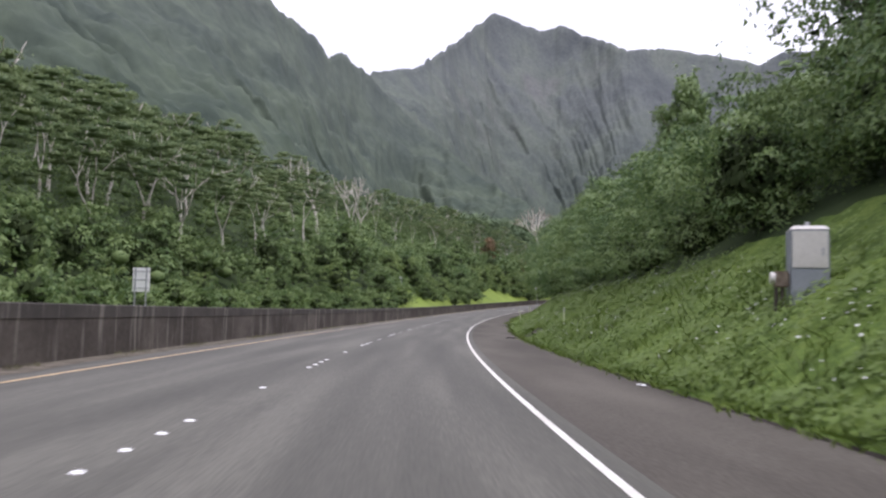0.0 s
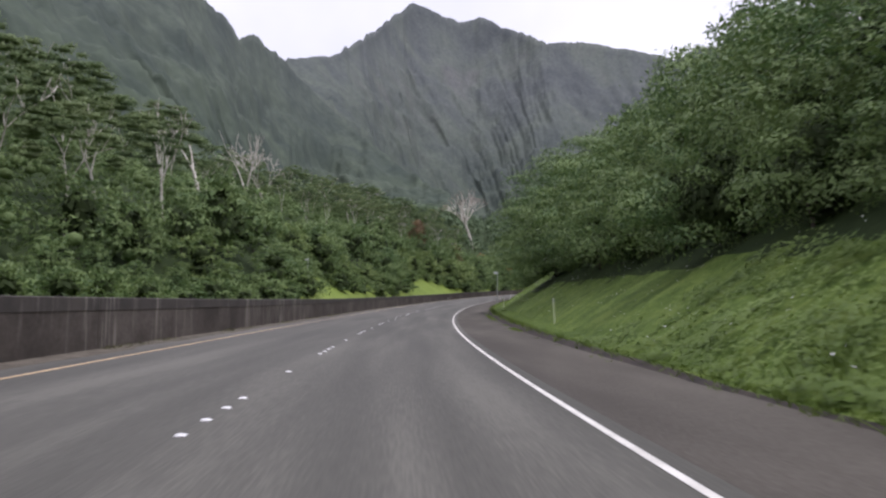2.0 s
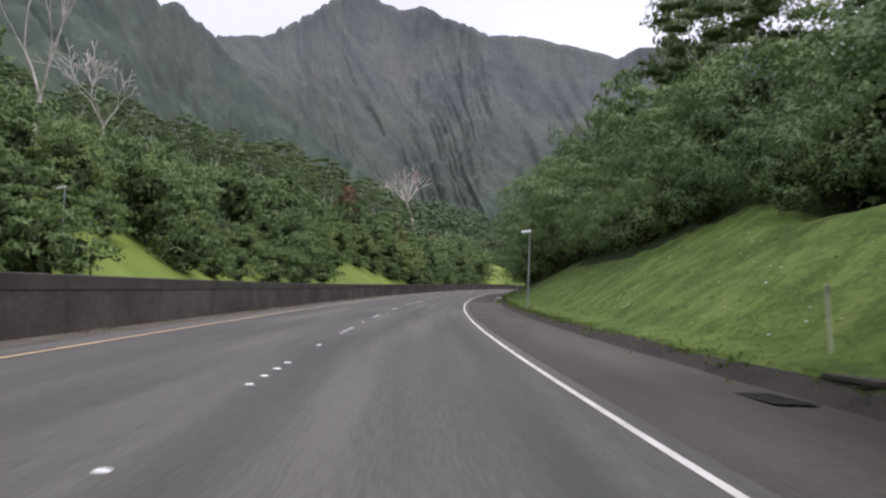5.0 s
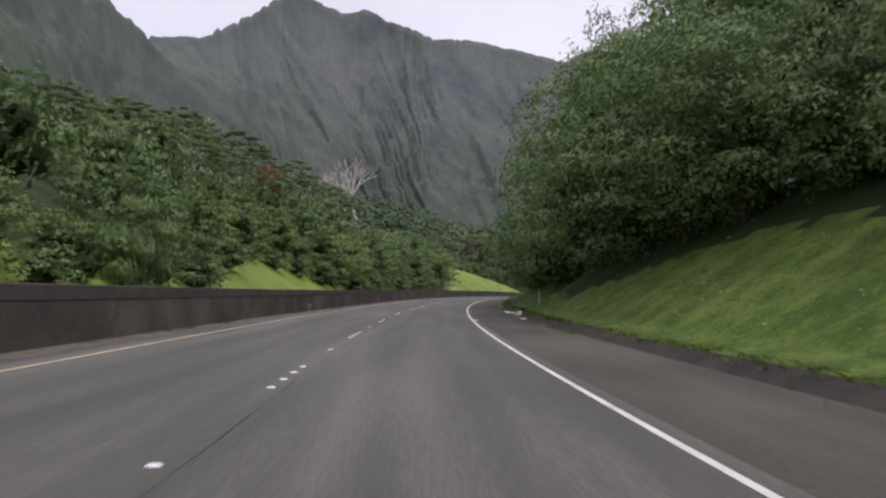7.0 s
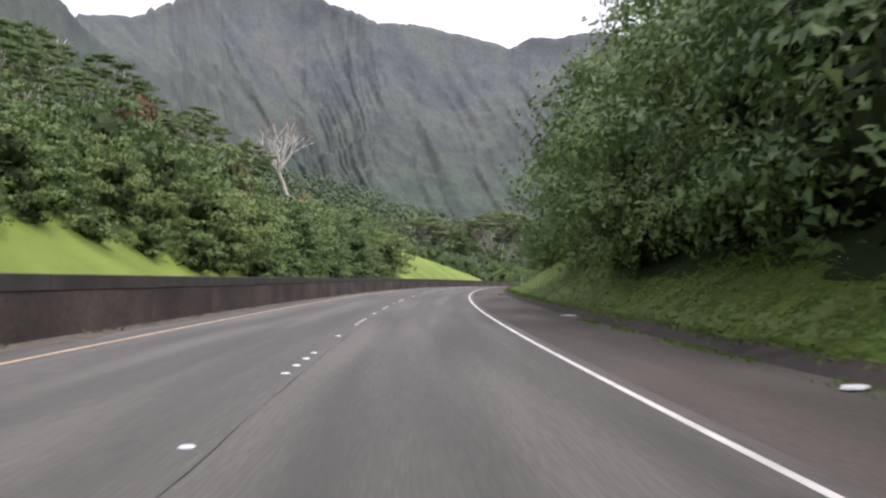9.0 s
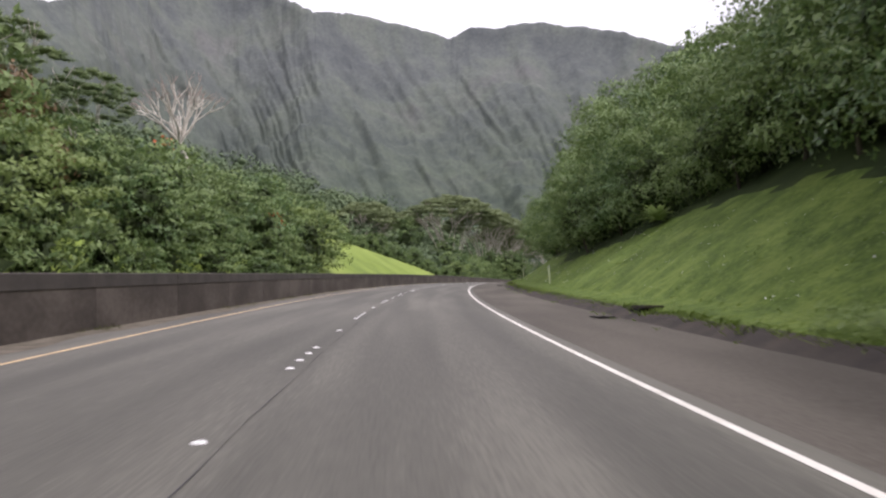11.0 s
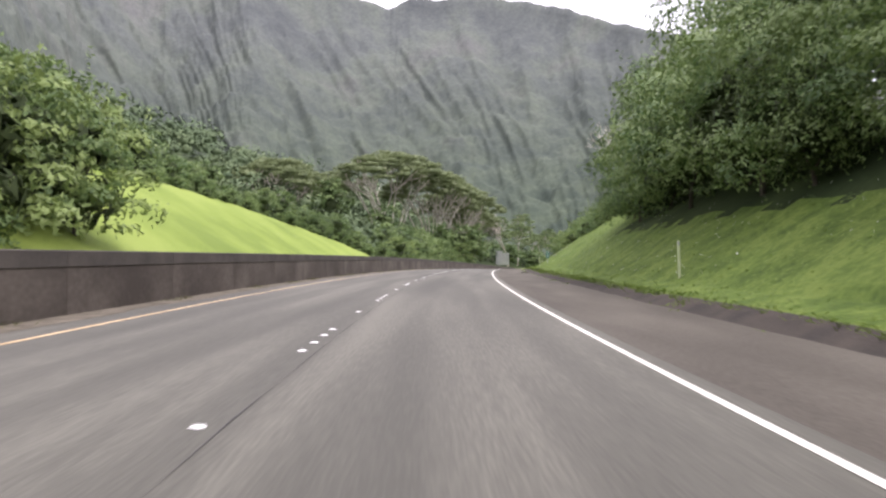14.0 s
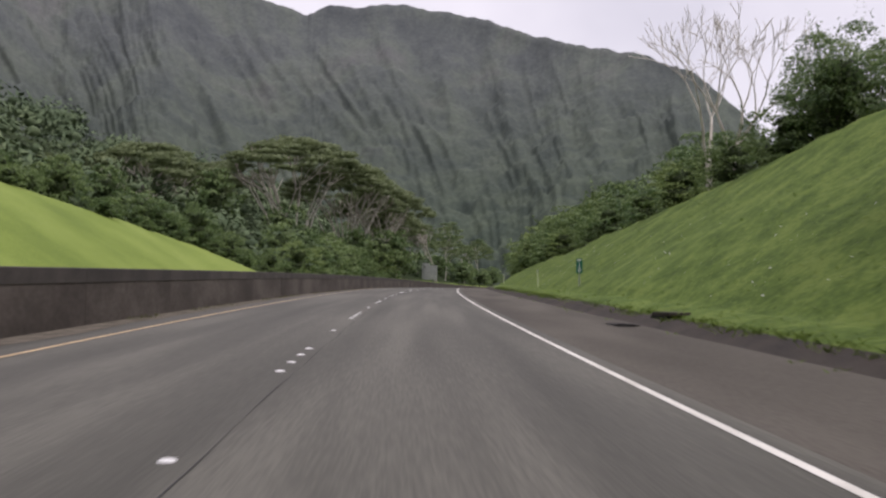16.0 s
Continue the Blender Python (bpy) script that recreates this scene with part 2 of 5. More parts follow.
def mountain_material():
    m = bpy.data.materials.new("hazed_mountain_face")
    m.use_nodes = True
    n, l = m.node_tree.nodes, m.node_tree.links
    bsdf = n["Principled BSDF"]
    bsdf.inputs["Roughness"].default_value, bsdf.inputs["Specular IOR Level"].default_value = 0.95, 0.1
    co = n.new("ShaderNodeTexCoord")

    def layer(scale, stretch, detail=6):
        mp, t = n.new("ShaderNodeMapping"), n.new("ShaderNodeTexNoise")
        mp.inputs["Scale"].default_value = stretch
        t.inputs["Scale"].default_value, t.inputs["Detail"].default_value = scale, detail
        l.new(co.outputs["Object"], mp.inputs[0])
        l.new(mp.outputs[0], t.inputs["Vector"])
        return t.outputs[0]

    def ramp(value, stops):
        r = n.new("ShaderNodeValToRGB")
        while len(r.color_ramp.elements) < len(stops):
            r.color_ramp.elements.new(0.5)
        for e, (at, c) in zip(r.color_ramp.elements, stops):
            e.position, e.color = at, (*c, 1)
        l.new(value, r.inputs[0])
        return r.outputs[0]

    # grey-blue of the haze is put into the slopes' own colours
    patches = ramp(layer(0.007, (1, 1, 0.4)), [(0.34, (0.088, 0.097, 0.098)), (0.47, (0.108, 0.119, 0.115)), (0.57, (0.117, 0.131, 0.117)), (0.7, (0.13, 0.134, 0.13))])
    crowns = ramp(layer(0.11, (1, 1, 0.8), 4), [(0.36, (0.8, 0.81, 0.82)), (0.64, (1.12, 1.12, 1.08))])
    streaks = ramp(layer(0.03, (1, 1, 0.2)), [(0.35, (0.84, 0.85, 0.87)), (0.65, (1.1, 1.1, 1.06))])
    # forest on the lower slopes; the paler tone above also paints the haze
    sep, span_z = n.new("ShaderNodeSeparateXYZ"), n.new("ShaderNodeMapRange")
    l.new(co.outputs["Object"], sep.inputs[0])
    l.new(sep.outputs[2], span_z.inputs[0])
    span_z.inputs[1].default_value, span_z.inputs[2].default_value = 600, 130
    woods_haze_mix = n.new("ShaderNodeMix")
    woods_haze_mix.data_type = "RGBA"
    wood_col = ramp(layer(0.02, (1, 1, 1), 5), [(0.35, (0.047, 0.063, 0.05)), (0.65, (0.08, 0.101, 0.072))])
    l.new(span_z.outputs[0], woods_haze_mix.inputs[0])
    l.new(patches, woods_haze_mix.inputs[6])
    l.new(wood_col, woods_haze_mix.inputs[7])
    col = woods_haze_mix.outputs[2]
    for other in (crowns, streaks):
        mx = n.new("ShaderNodeMix")
        mx.data_type, mx.blend_type = "RGBA", "MULTIPLY"
        mx.inputs[0].default_value = 0.6
        l.new(col, mx.inputs[6])
        l.new(other, mx.inputs[7])
        col = mx.outputs[2]
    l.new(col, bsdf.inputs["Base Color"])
    b = n.new("ShaderNodeBump")
    b.inputs["Strength"].default_value, b.inputs["Distance"].default_value = 0.3, 6.0
    l.new(layer(0.075, (1, 1, 0.8), 3), b.inputs["Height"])
    l.new(b.outputs[0], bsdf.inputs["Normal"])
    return m


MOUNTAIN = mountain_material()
STEEL = material("galvanised_steel", [(0.32, 0.33, 0.34), (0.45, 0.46, 0.47)], 2, 0.5, 0.05, None, 0.3, 0.5, metal=0.6)
RUSTY_STEEL = material("weathered_brown_steel", [(0.1, 0.075, 0.055), (0.26, 0.21, 0.16)], 5, 0.8, 0.1, None, 0.3, 0.3)
GREY_PAINT = material("grey_cabinet_paint", [(0.22, 0.24, 0.26), (0.30, 0.32, 0.34)], 1.5, 0.5, 0.05)
PALE_PAINT = material("pale_cabinet_paint", [(0.5, 0.48, 0.44), (0.62, 0.6, 0.56)], 1.5, 0.5, 0.05)
POST_PAINT = material("white_post", [(0.5, 0.55, 0.34), (0.64, 0.68, 0.46)], 2, 0.5, 0.03)
SIGN_GREEN = material("green_sign", [(0.0, 0.11, 0.075), (0.0, 0.14, 0.09)], 2, 0.5, 0)
SIGN_WHITE = material("white_sign", [(0.7, 0.7, 0.68), (0.8, 0.8, 0.78)], 2, 0.5, 0)
SIGN_BACK = material("bare_metal_sign_back", [(0.42, 0.43, 0.42), (0.55, 0.56, 0.55)], 1.2, 0.5, 0.05, metal=0.2)


# ---- mesh helpers ----
def mesh_from(name, verts, faces, mats, index=None, smooth=False):
    me = bpy.data.meshes.new(name)
    verts = np.asarray(verts, float).reshape(-1, 3)
    if isinstance(faces, np.ndarray):
        k = faces.shape[1]
        me.vertices.add(len(verts))
        me.vertices.foreach_set("co", verts.ravel())
        me.loops.add(faces.size)
        me.loops.foreach_set("vertex_index", faces.ravel().astype(np.int32))
        me.polygons.add(len(faces))
        me.polygons.foreach_set("loop_start", np.arange(0, faces.size, k, dtype=np.int32))
    else:
        me.from_pydata([tuple(v) for v in verts], [], [tuple(f) for f in faces])
    for m in mats if isinstance(mats, (list, tuple)) else [mats]:
        me.materials.append(m)
    if index is not None:
        me.polygons.foreach_set("material_index", np.asarray(index, np.int32))
    if smooth:
        me.polygons.foreach_set("use_smooth", np.ones(len(me.polygons), bool))
    me.update(calc_edges=True)
    return me


def part(name, bm, mat, parent=None, label="", at=None):
    """Links a bmesh as one mesh object under a thing or a part."""
    me = bpy.data.meshes.new(name)
    bm.to_mesh(me)
    bm.free()
    me.materials.append(mat)
    ob = new(name, me)
    if parent:
        ob.parent = parent
    if at is not None:
        ob.matrix_basis = at
    return tagged(ob, label)


def box(x, y, z, at=(0, 0, 0), bevel=0.0):
    bm = bmesh.new()
    bmesh.ops.create_cube(bm, size=1, matrix=Matrix.Translation(at) @ Matrix.Diagonal((x, y, z, 1)))
    if bevel:
        bmesh.ops.bevel(bm, geom=bm.edges[:], offset=bevel, segments=2, affect="EDGES")
    return bm


def rod(r, z0, z1, r2=None, sides=10, at=(0, 0)):
    bm = bmesh.new()
    bmesh.ops.create_cone(bm, cap_ends=True, segments=sides, radius1=r, radius2=r if r2 is None else r2, depth=z1 - z0, matrix=Matrix.Translation((at[0], at[1], (z0 + z1) / 2)))
    return bm


def sweep(name, s, profile, mat, closed=False):
    """A strip along the road: profile points (d, h), where d may be an array along s."""
    s = np.asarray(s, float)
    cols = [along(s, np.broadcast_to(d, s.shape), np.broadcast_to(h, s.shape)) for d, h in profile]
    v = np.stack(cols, 1)
    n, k = v.shape[:2]
    i, j = np.meshgrid(np.arange(n - 1), np.arange(k if closed else k - 1), indexing="ij")
    j2 = (j + 1) % k
    faces = np.stack([i * k + j, i * k + j2, (i + 1) * k + j2, (i + 1) * k + j], -1).reshape(-1, 4)
    me = mesh_from(name, v.reshape(-1, 3), faces, mat)
    d = np.stack([np.broadcast_to(q[0], s.shape) for q in profile], 1).ravel()
    uv = np.stack([d, np.repeat(s, k)], 1)[faces.ravel()]
    me.uv_layers.new(name="road").data.foreach_set("uv", uv.ravel().astype(np.float32))
    return new(name, me)


# ---- ground, road, markings ----
def build_ground():
    s = np.concatenate([np.arange(-240, -40, 10), np.arange(-40, 400, 1.0), np.arange(400, 520, 2.0), np.arange(520, 761, 10)])
    d = np.concatenate([[-1500, -900, -500, -300, -200, -150, -120], np.arange(-93.5, -40, 6), np.arange(-40, -17, 0.75), [-17.5, -12, -7.3, -6.9]])
    left = np.broadcast_to(d, (len(s), len(d)))
    band = pave(s)[:, None] + np.array([-0.5, 0, 0.2, 0.42, 0.7, 0.95])[None] * (toe(s) - pave(s))[:, None]
    frac = np.concatenate([[0, 0.12, 0.25, 0.4], np.linspace(0.6, 14.4, 32), [18, 24, 32, 45, 70, 110, 180, 300, 420]])
    right = np.concatenate([band, toe(s)[:, None] + frac[None]], 1)
    dd = np.concatenate([left, right], 1)
    ss = np.broadcast_to(s[:, None], dd.shape)
    h = relief(ss, dd)
    rough = np.array([[noise.fractal(Vector((a * 0.11, b * 0.11, 3)), 1, 2, 4) if abs(b) < 60 else 0 for a, b in zip(p, q)] for p, q in zip(ss, dd)])
    tussock = np.array([[noise.noise(Vector((a * 0.55, b * 0.9, 12))) if 4 < b < 20 else 0 for a, b in zip(p, q)] for p, q in zip(ss, dd)])
    h = h + np.where(dd > lawn(ss), 0.055 * tussock, 0)
    h = h + np.where((dd > toe(ss) + 0.3) | (dd < -19), 0.16 * rough, 0) + np.where((dd > pave(ss) + 0.1) & (dd <= toe(ss) + 0.3), 0.05 * rough, 0) - np.where((dd < pave(ss) + 0.05) & (dd > -17.6), 0.03, 0)
    v = along(ss, dd, h).reshape(-1, 3)
    n, k = dd.shape
    i, j = np.meshgrid(np.arange(n - 1), np.arange(k - 1), indexing="ij")
    faces = np.stack([i * k + j, i * k + j + 1, (i + 1) * k + j + 1, (i + 1) * k + j], -1).reshape(-1, 4)
    nl = left.shape[1]
    sm, dm = ss[i, j], dd[i, j]
    kind = np.where((j >= nl - 1) & (j <= nl + 2), 1, 0)
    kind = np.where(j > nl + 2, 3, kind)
    kind = np.where((sm > 39.5) & (sm < 45.5) & (dm > 4.5) & (dm < 5.55), 1, kind)
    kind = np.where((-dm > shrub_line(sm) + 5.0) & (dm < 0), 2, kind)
    # right: dark floor drawn out to the trees' edge, painting their shade too
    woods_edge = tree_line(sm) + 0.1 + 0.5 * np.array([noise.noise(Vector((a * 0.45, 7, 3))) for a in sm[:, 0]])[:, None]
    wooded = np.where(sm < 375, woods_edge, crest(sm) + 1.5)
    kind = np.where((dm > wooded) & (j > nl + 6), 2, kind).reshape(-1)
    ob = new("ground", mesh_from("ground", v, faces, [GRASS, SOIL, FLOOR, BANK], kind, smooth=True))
    tagged(ob, "mown green grass banks rising on both sides of the highway", "grass bank", kind="structure")


build_ground()
SR = np.concatenate([np.arange(-240, -60, 4.0), np.arange(-60, 761, 1.0)])
tagged(sweep("road", SR, [(-6.95, 0.0), (YELLOW, 0.0), (LANE, 0.0), (EDGE + 0.25, 0.0)], ASPHALT),
       "two-lane grey asphalt highway curving through the valley", "road", kind="structure")
wavy = np.array([0.12 * noise.noise(Vector((x * 0.35, 2, 0))) + 0.06 * noise.noise(Vector((x * 1.7, 5, 0))) for x in SR])
tagged(sweep("shoulder", SR, [(EDGE + 0.25, -0.001), (EDGE + 1.4, -0.004), (pave(SR) + 0.05 + wavy, 0.002)], SHOULDER), "brownish asphalt shoulder beside the grass bank", "road shoulder", kind="structure")
wavy2 = np.array([0.18 * noise.noise(Vector((x * 0.3, 8, 0))) + 0.1 * noise.noise(Vector((x * 1.9, 3, 0))) for x in SR])
tagged(sweep("gutter_grit", SR, [(WALL + 0.001, 0.006), (WALL + 0.68 + 1.6 * wavy2, 0.004)], GRIT), "grey grit and dirt along the foot of the wall", "grit", kind="structure")
tagged(sweep("road_opposite", SR, [(-17.6, 0.0), (-7.05, 0.0)], ASPHALT), "grey asphalt of the opposite roadway behind the wall", "road", kind="structure")
tagged(sweep("edge_line", SR, [(EDGE - 0.043, 0.005), (EDGE + 0.043, 0.005)], WHITE), "solid white painted edge line on the asphalt", "road marking", kind="structure")
tagged(sweep("median_line", SR, [(YELLOW - 0.045, 0.005), (YELLOW + 0.045, 0.005)], YELLOW_PAINT), "solid faded yellow line beside the median wall", "road marking", kind="structure")
CRACK = material("bitumen_joint", [(0.02, 0.02, 0.02), (0.04, 0.04, 0.04)], 3, 0.9, 0)
SJ = np.arange(150, 420, 0.5)
wander = np.array([0.03 * noise.noise(Vector((x * 0.4, 0, 0))) + 0.012 * noise.noise(Vector((x * 2.3, 4, 0))) for x in SJ])
tagged(sweep("lane_joint", SJ, [(LANE + 0.12 + wander, 0.004), (LANE + 0.128 + wander + 0.006 * np.sin(SJ * 1.7), 0.004)], CRACK), "thin dark joint in the asphalt beside the lane markers", "pavement joint", kind="structure")

# ---- raised lane markers ----
CYCLE = 11.56


def marker_mesh():
    bm = bmesh.new()
    bmesh.ops.create_uvsphere(bm, u_segments=10, v_segments=6, radius=0.058)
    bmesh.ops.delete(bm, geom=[v for v in bm.verts if v.co.z < -0.002], context="VERTS")
    for v in bm.verts:
        v.co.z *= 0.3
    me = bpy.data.meshes.new("lane_marker")
    bm.to_mesh(me)
    bm.free()
    me.materials.append(CERAMIC)
    return me


MARKER = marker_mesh()
for c in range(-3, 44):
    first = c * CYCLE + float(np.interp(c * CYCLE, [0, 50, 105, 165, 215, 290, 360], [6.1, 7.1, 8.7, 8.6, 8.2, 7.3, 5.9]))
    for q in (0, 0.97, 1.94, 2.9, 6.9):
        s = first + q
        ob = new("lane_marker", MARKER)
        ob.location = along(s, LANE - 0.055, 0.001)
        tagged(ob, "round white ceramic lane marker on the asphalt", "lane marker", "lane markers on the road")

# ---- concrete median wall, in cast lengths ----
def build_wall():
    length = 6.0
    top = [(0.0, 0.0), (0.0, 0.875), (0.014, 0.885), (0.014, WALL_H - 0.02), (-0.006, WALL_H), (-0.274, WALL_H), (-0.294, WALL_H - 0.02), (-0.294, 0.885), (-0.28, 0.875), (-0.28, 0.0)]
    bm = bmesh.new()
    ends = []
    for y in (0.005, length - 0.005):
        ends.append([bm.verts.new((x, y, z)) for x, z in top])
    k = len(top)
    for i in range(k):
        f = bm.faces.new((ends[0][i], ends[1][i], ends[1][(i + 1) % k], ends[0][(i + 1) % k]))
        f.material_index = 1 if 2 <= i <= 6 else 0
    bm.faces.new(ends[0])
    bm.faces.new(ends[1][::-1])
    bmesh.ops.recalc_face_normals(bm, faces=bm.faces[:])
    me = bpy.data.meshes.new("wall_panel")
    bm.to_mesh(me)
    bm.free()
    me.materials.append(CONCRETE)
    me.materials.append(CAP)
    limed = me.copy()
    limed.materials[0], limed.materials[1] = LIMED, LIMED_CAP
    wall = tagged(new("median_wall"), "stained dark concrete median wall with a projecting coping", "median wall", kind="structure")
    for i in range(-20, 110):
        a, b = along(i * length, WALL), along((i + 1) * length, WALL)
        y = Vector(b - a)
        m = Matrix.Translation(a) @ y.to_track_quat("Y", "Z").to_matrix().to_4x4() @ Matrix.Diagonal((1, y.length / length, 1, 1))
        ob = new("wall_panel", limed if -3 < i < 17 else me)
        ob.parent = wall
        ob.matrix_basis = m


build_wall()


# ---- mountains ----
def ridge(name, label, points, floor_z, valley, depth, seed, ribs=55.0, cols=420, rows=90, slant=0.0, power=1.0):
    """A fluted cliff wall under a crest line; valley: where its face looks; depth: horizontal run of the face."""
    p = np.array(points, float)
    t = np.linspace(0, len(p) - 1, cols)
    smooth = np.stack([np.interp(t, np.arange(len(p)), p[:, c]) for c in range(3)], 1)
    jag = np.array([noise.fractal(Vector((a * 0.02, b * 0.02, seed)), 0.9, 2, 5) for a, b, _ in smooth])
    smooth[:, 2] = smooth[:, 2] * 1.025 + 8 * jag
    # even out the distances, keeping the skyline
    eye = np.array((130.0, 150.0))
    r = np.linalg.norm(smooth[:, :2] - eye, axis=1)
    width = cols // 16
    padded = np.concatenate([np.full(width, r[0]), r, np.full(width, r[-1])])
    r2 = np.convolve(padded, np.hanning(2 * width + 1) / np.hanning(2 * width + 1).sum(), "valid")
    smooth[:, :2] = eye + (smooth[:, :2] - eye) * (r2 / r)[:, None]
    smooth[:, 2] *= r2 / r
    way = np.array(valley, float)[None] - smooth[:, :2]
    way /= np.linalg.norm(way, axis=1)[:, None]
    run = np.concatenate([[0], np.cumsum(np.linalg.norm(np.diff(smooth[:, :2], axis=0), axis=1))])
    padded = np.concatenate([np.full(width, smooth[0, 2]), smooth[:, 2], np.full(width, smooth[-1, 2])])
    even = np.convolve(padded, np.hanning(2 * width + 1) / np.hanning(2 * width + 1).sum(), "valid")
    f = np.linspace(-0.25, 1, rows)
    v = np.zeros((cols, rows, 3))

    def sharp(x, y, z):
        """Narrow crests with open gullies between them."""
        return 1 - 2.3 * math.sqrt(noise.noise(Vector((x, y, z))) ** 2 + 0.0015)

    for i in range(cols):
        for j, q in enumerate(f):
            a = abs(q)
            fall = a ** 0.72 if q > 0 else a * 1.6
            top = smooth[i, 2] + (even[i] - smooth[i, 2]) * min(1.0, a * 4)
            z = top + (floor_z - top) * fall
            bend = noise.noise(Vector((run[i] / 300, a * 2.0, seed))) * 130 + noise.noise(Vector((run[i] / 110, a * 4.0, seed + 4))) * 34
            side = i / cols if slant > 0.5 else 0.3
            lean = run[i] + bend * (1 - 0.75 * side) - slant * (1 - 0.75 * i / cols) * a * depth
            rib = sharp(lean / (ribs * 2.6), a * 0.9, seed + 5)
            rib2 = sharp(lean / (ribs * 1.15), a * 1.8, seed + 9)
            rib3 = sharp(lean / (ribs * 0.5), a * 3.6, seed + 13)
            big = noise.noise(Vector((lean / 420, a * 1.2, seed + 2)))
            grow = min(1.0, a * 4.5) * (1 - 0.35 * a)
            out = (rib * (38 - 20 * side) + rib2 * (15 + 9 * side) + rib3 * 8 + big * (75 - 30 * side)) * power * grow * (1 if q > 0 else 0.3)
            h = q * depth + out
            here = Vector((smooth[i, 0] + way[i, 0] * h, smooth[i, 1] + way[i, 1] * h, z))
            lumps = (noise.fractal(here * 0.016, 0.9, 2, 4) * 13 + noise.noise(here * 0.07) * 5 + noise.noise(here * 0.13) * 3) * min(1, a * 6)
            v[i, j] = (here.x, here.y, z + lumps)
    i, j = np.meshgrid(np.arange(cols - 1), np.arange(rows - 1), indexing="ij")
    faces = np.stack([i * rows + j, (i + 1) * rows + j, (i + 1) * rows + j + 1, i * rows + j + 1], -1).reshape(-1, 4)
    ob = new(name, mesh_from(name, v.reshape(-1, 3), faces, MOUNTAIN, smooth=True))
    return tagged(ob, label, "mountain", kind="structure")


# crest lines of the two ridges, placed to fit the camera's skyline: x, y, height
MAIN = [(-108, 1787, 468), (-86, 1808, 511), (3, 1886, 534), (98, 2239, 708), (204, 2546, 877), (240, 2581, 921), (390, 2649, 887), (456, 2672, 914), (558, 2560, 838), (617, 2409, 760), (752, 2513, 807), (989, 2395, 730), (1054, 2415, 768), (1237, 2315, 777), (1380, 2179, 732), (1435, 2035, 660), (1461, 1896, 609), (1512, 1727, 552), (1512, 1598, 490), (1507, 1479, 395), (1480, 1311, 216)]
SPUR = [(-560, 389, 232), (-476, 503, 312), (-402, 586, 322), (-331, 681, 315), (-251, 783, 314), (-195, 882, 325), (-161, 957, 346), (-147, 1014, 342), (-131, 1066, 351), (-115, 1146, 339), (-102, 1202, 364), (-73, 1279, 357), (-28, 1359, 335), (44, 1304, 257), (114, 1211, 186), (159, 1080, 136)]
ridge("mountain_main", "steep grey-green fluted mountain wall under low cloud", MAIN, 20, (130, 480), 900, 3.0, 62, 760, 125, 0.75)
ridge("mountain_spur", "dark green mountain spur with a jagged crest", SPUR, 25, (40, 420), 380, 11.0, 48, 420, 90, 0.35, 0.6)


# ---- plants: meshes shared between alike plants ----
def leaves(rng, centre, normal, length, width, droop=0.0):
    """One folded four-cornered leaf at each centre."""
    n = len(centre)
    normal = normal / np.maximum(np.linalg.norm(normal, axis=1), 1e-6)[:, None]
    u = np.cross(normal, rng.normal(size=(n, 3)))
    u[:, 2] -= droop
    u /= np.maximum(np.linalg.norm(u, axis=1), 1e-6)[:, None]
    w = np.cross(normal, u)
    k = rng.uniform(0.65, 1.3, (n, 1))
    a, b = u * length * k * 0.5, w * width * k * 0.5
    drop = normal * width * k * 0.22
    v = np.stack([centre - a, centre - b + a * 0.15 - drop, centre + a - drop * 0.8, centre + b + a * 0.15 - drop], 1)
    return v.reshape(-1, 3), np.arange(n * 4).reshape(-1, 4)


def ball(level=2):
    bm = bmesh.new()
    bmesh.ops.create_icosphere(bm, subdivisions=level, radius=1)
    bm.verts.index_update()
    v = np.array([p.co[:] for p in bm.verts])
    f = np.array([[q.index for q in face.verts] for face in bm.faces])
    bm.free()
    return v, f


BALLS = [ball(1), ball(2)]


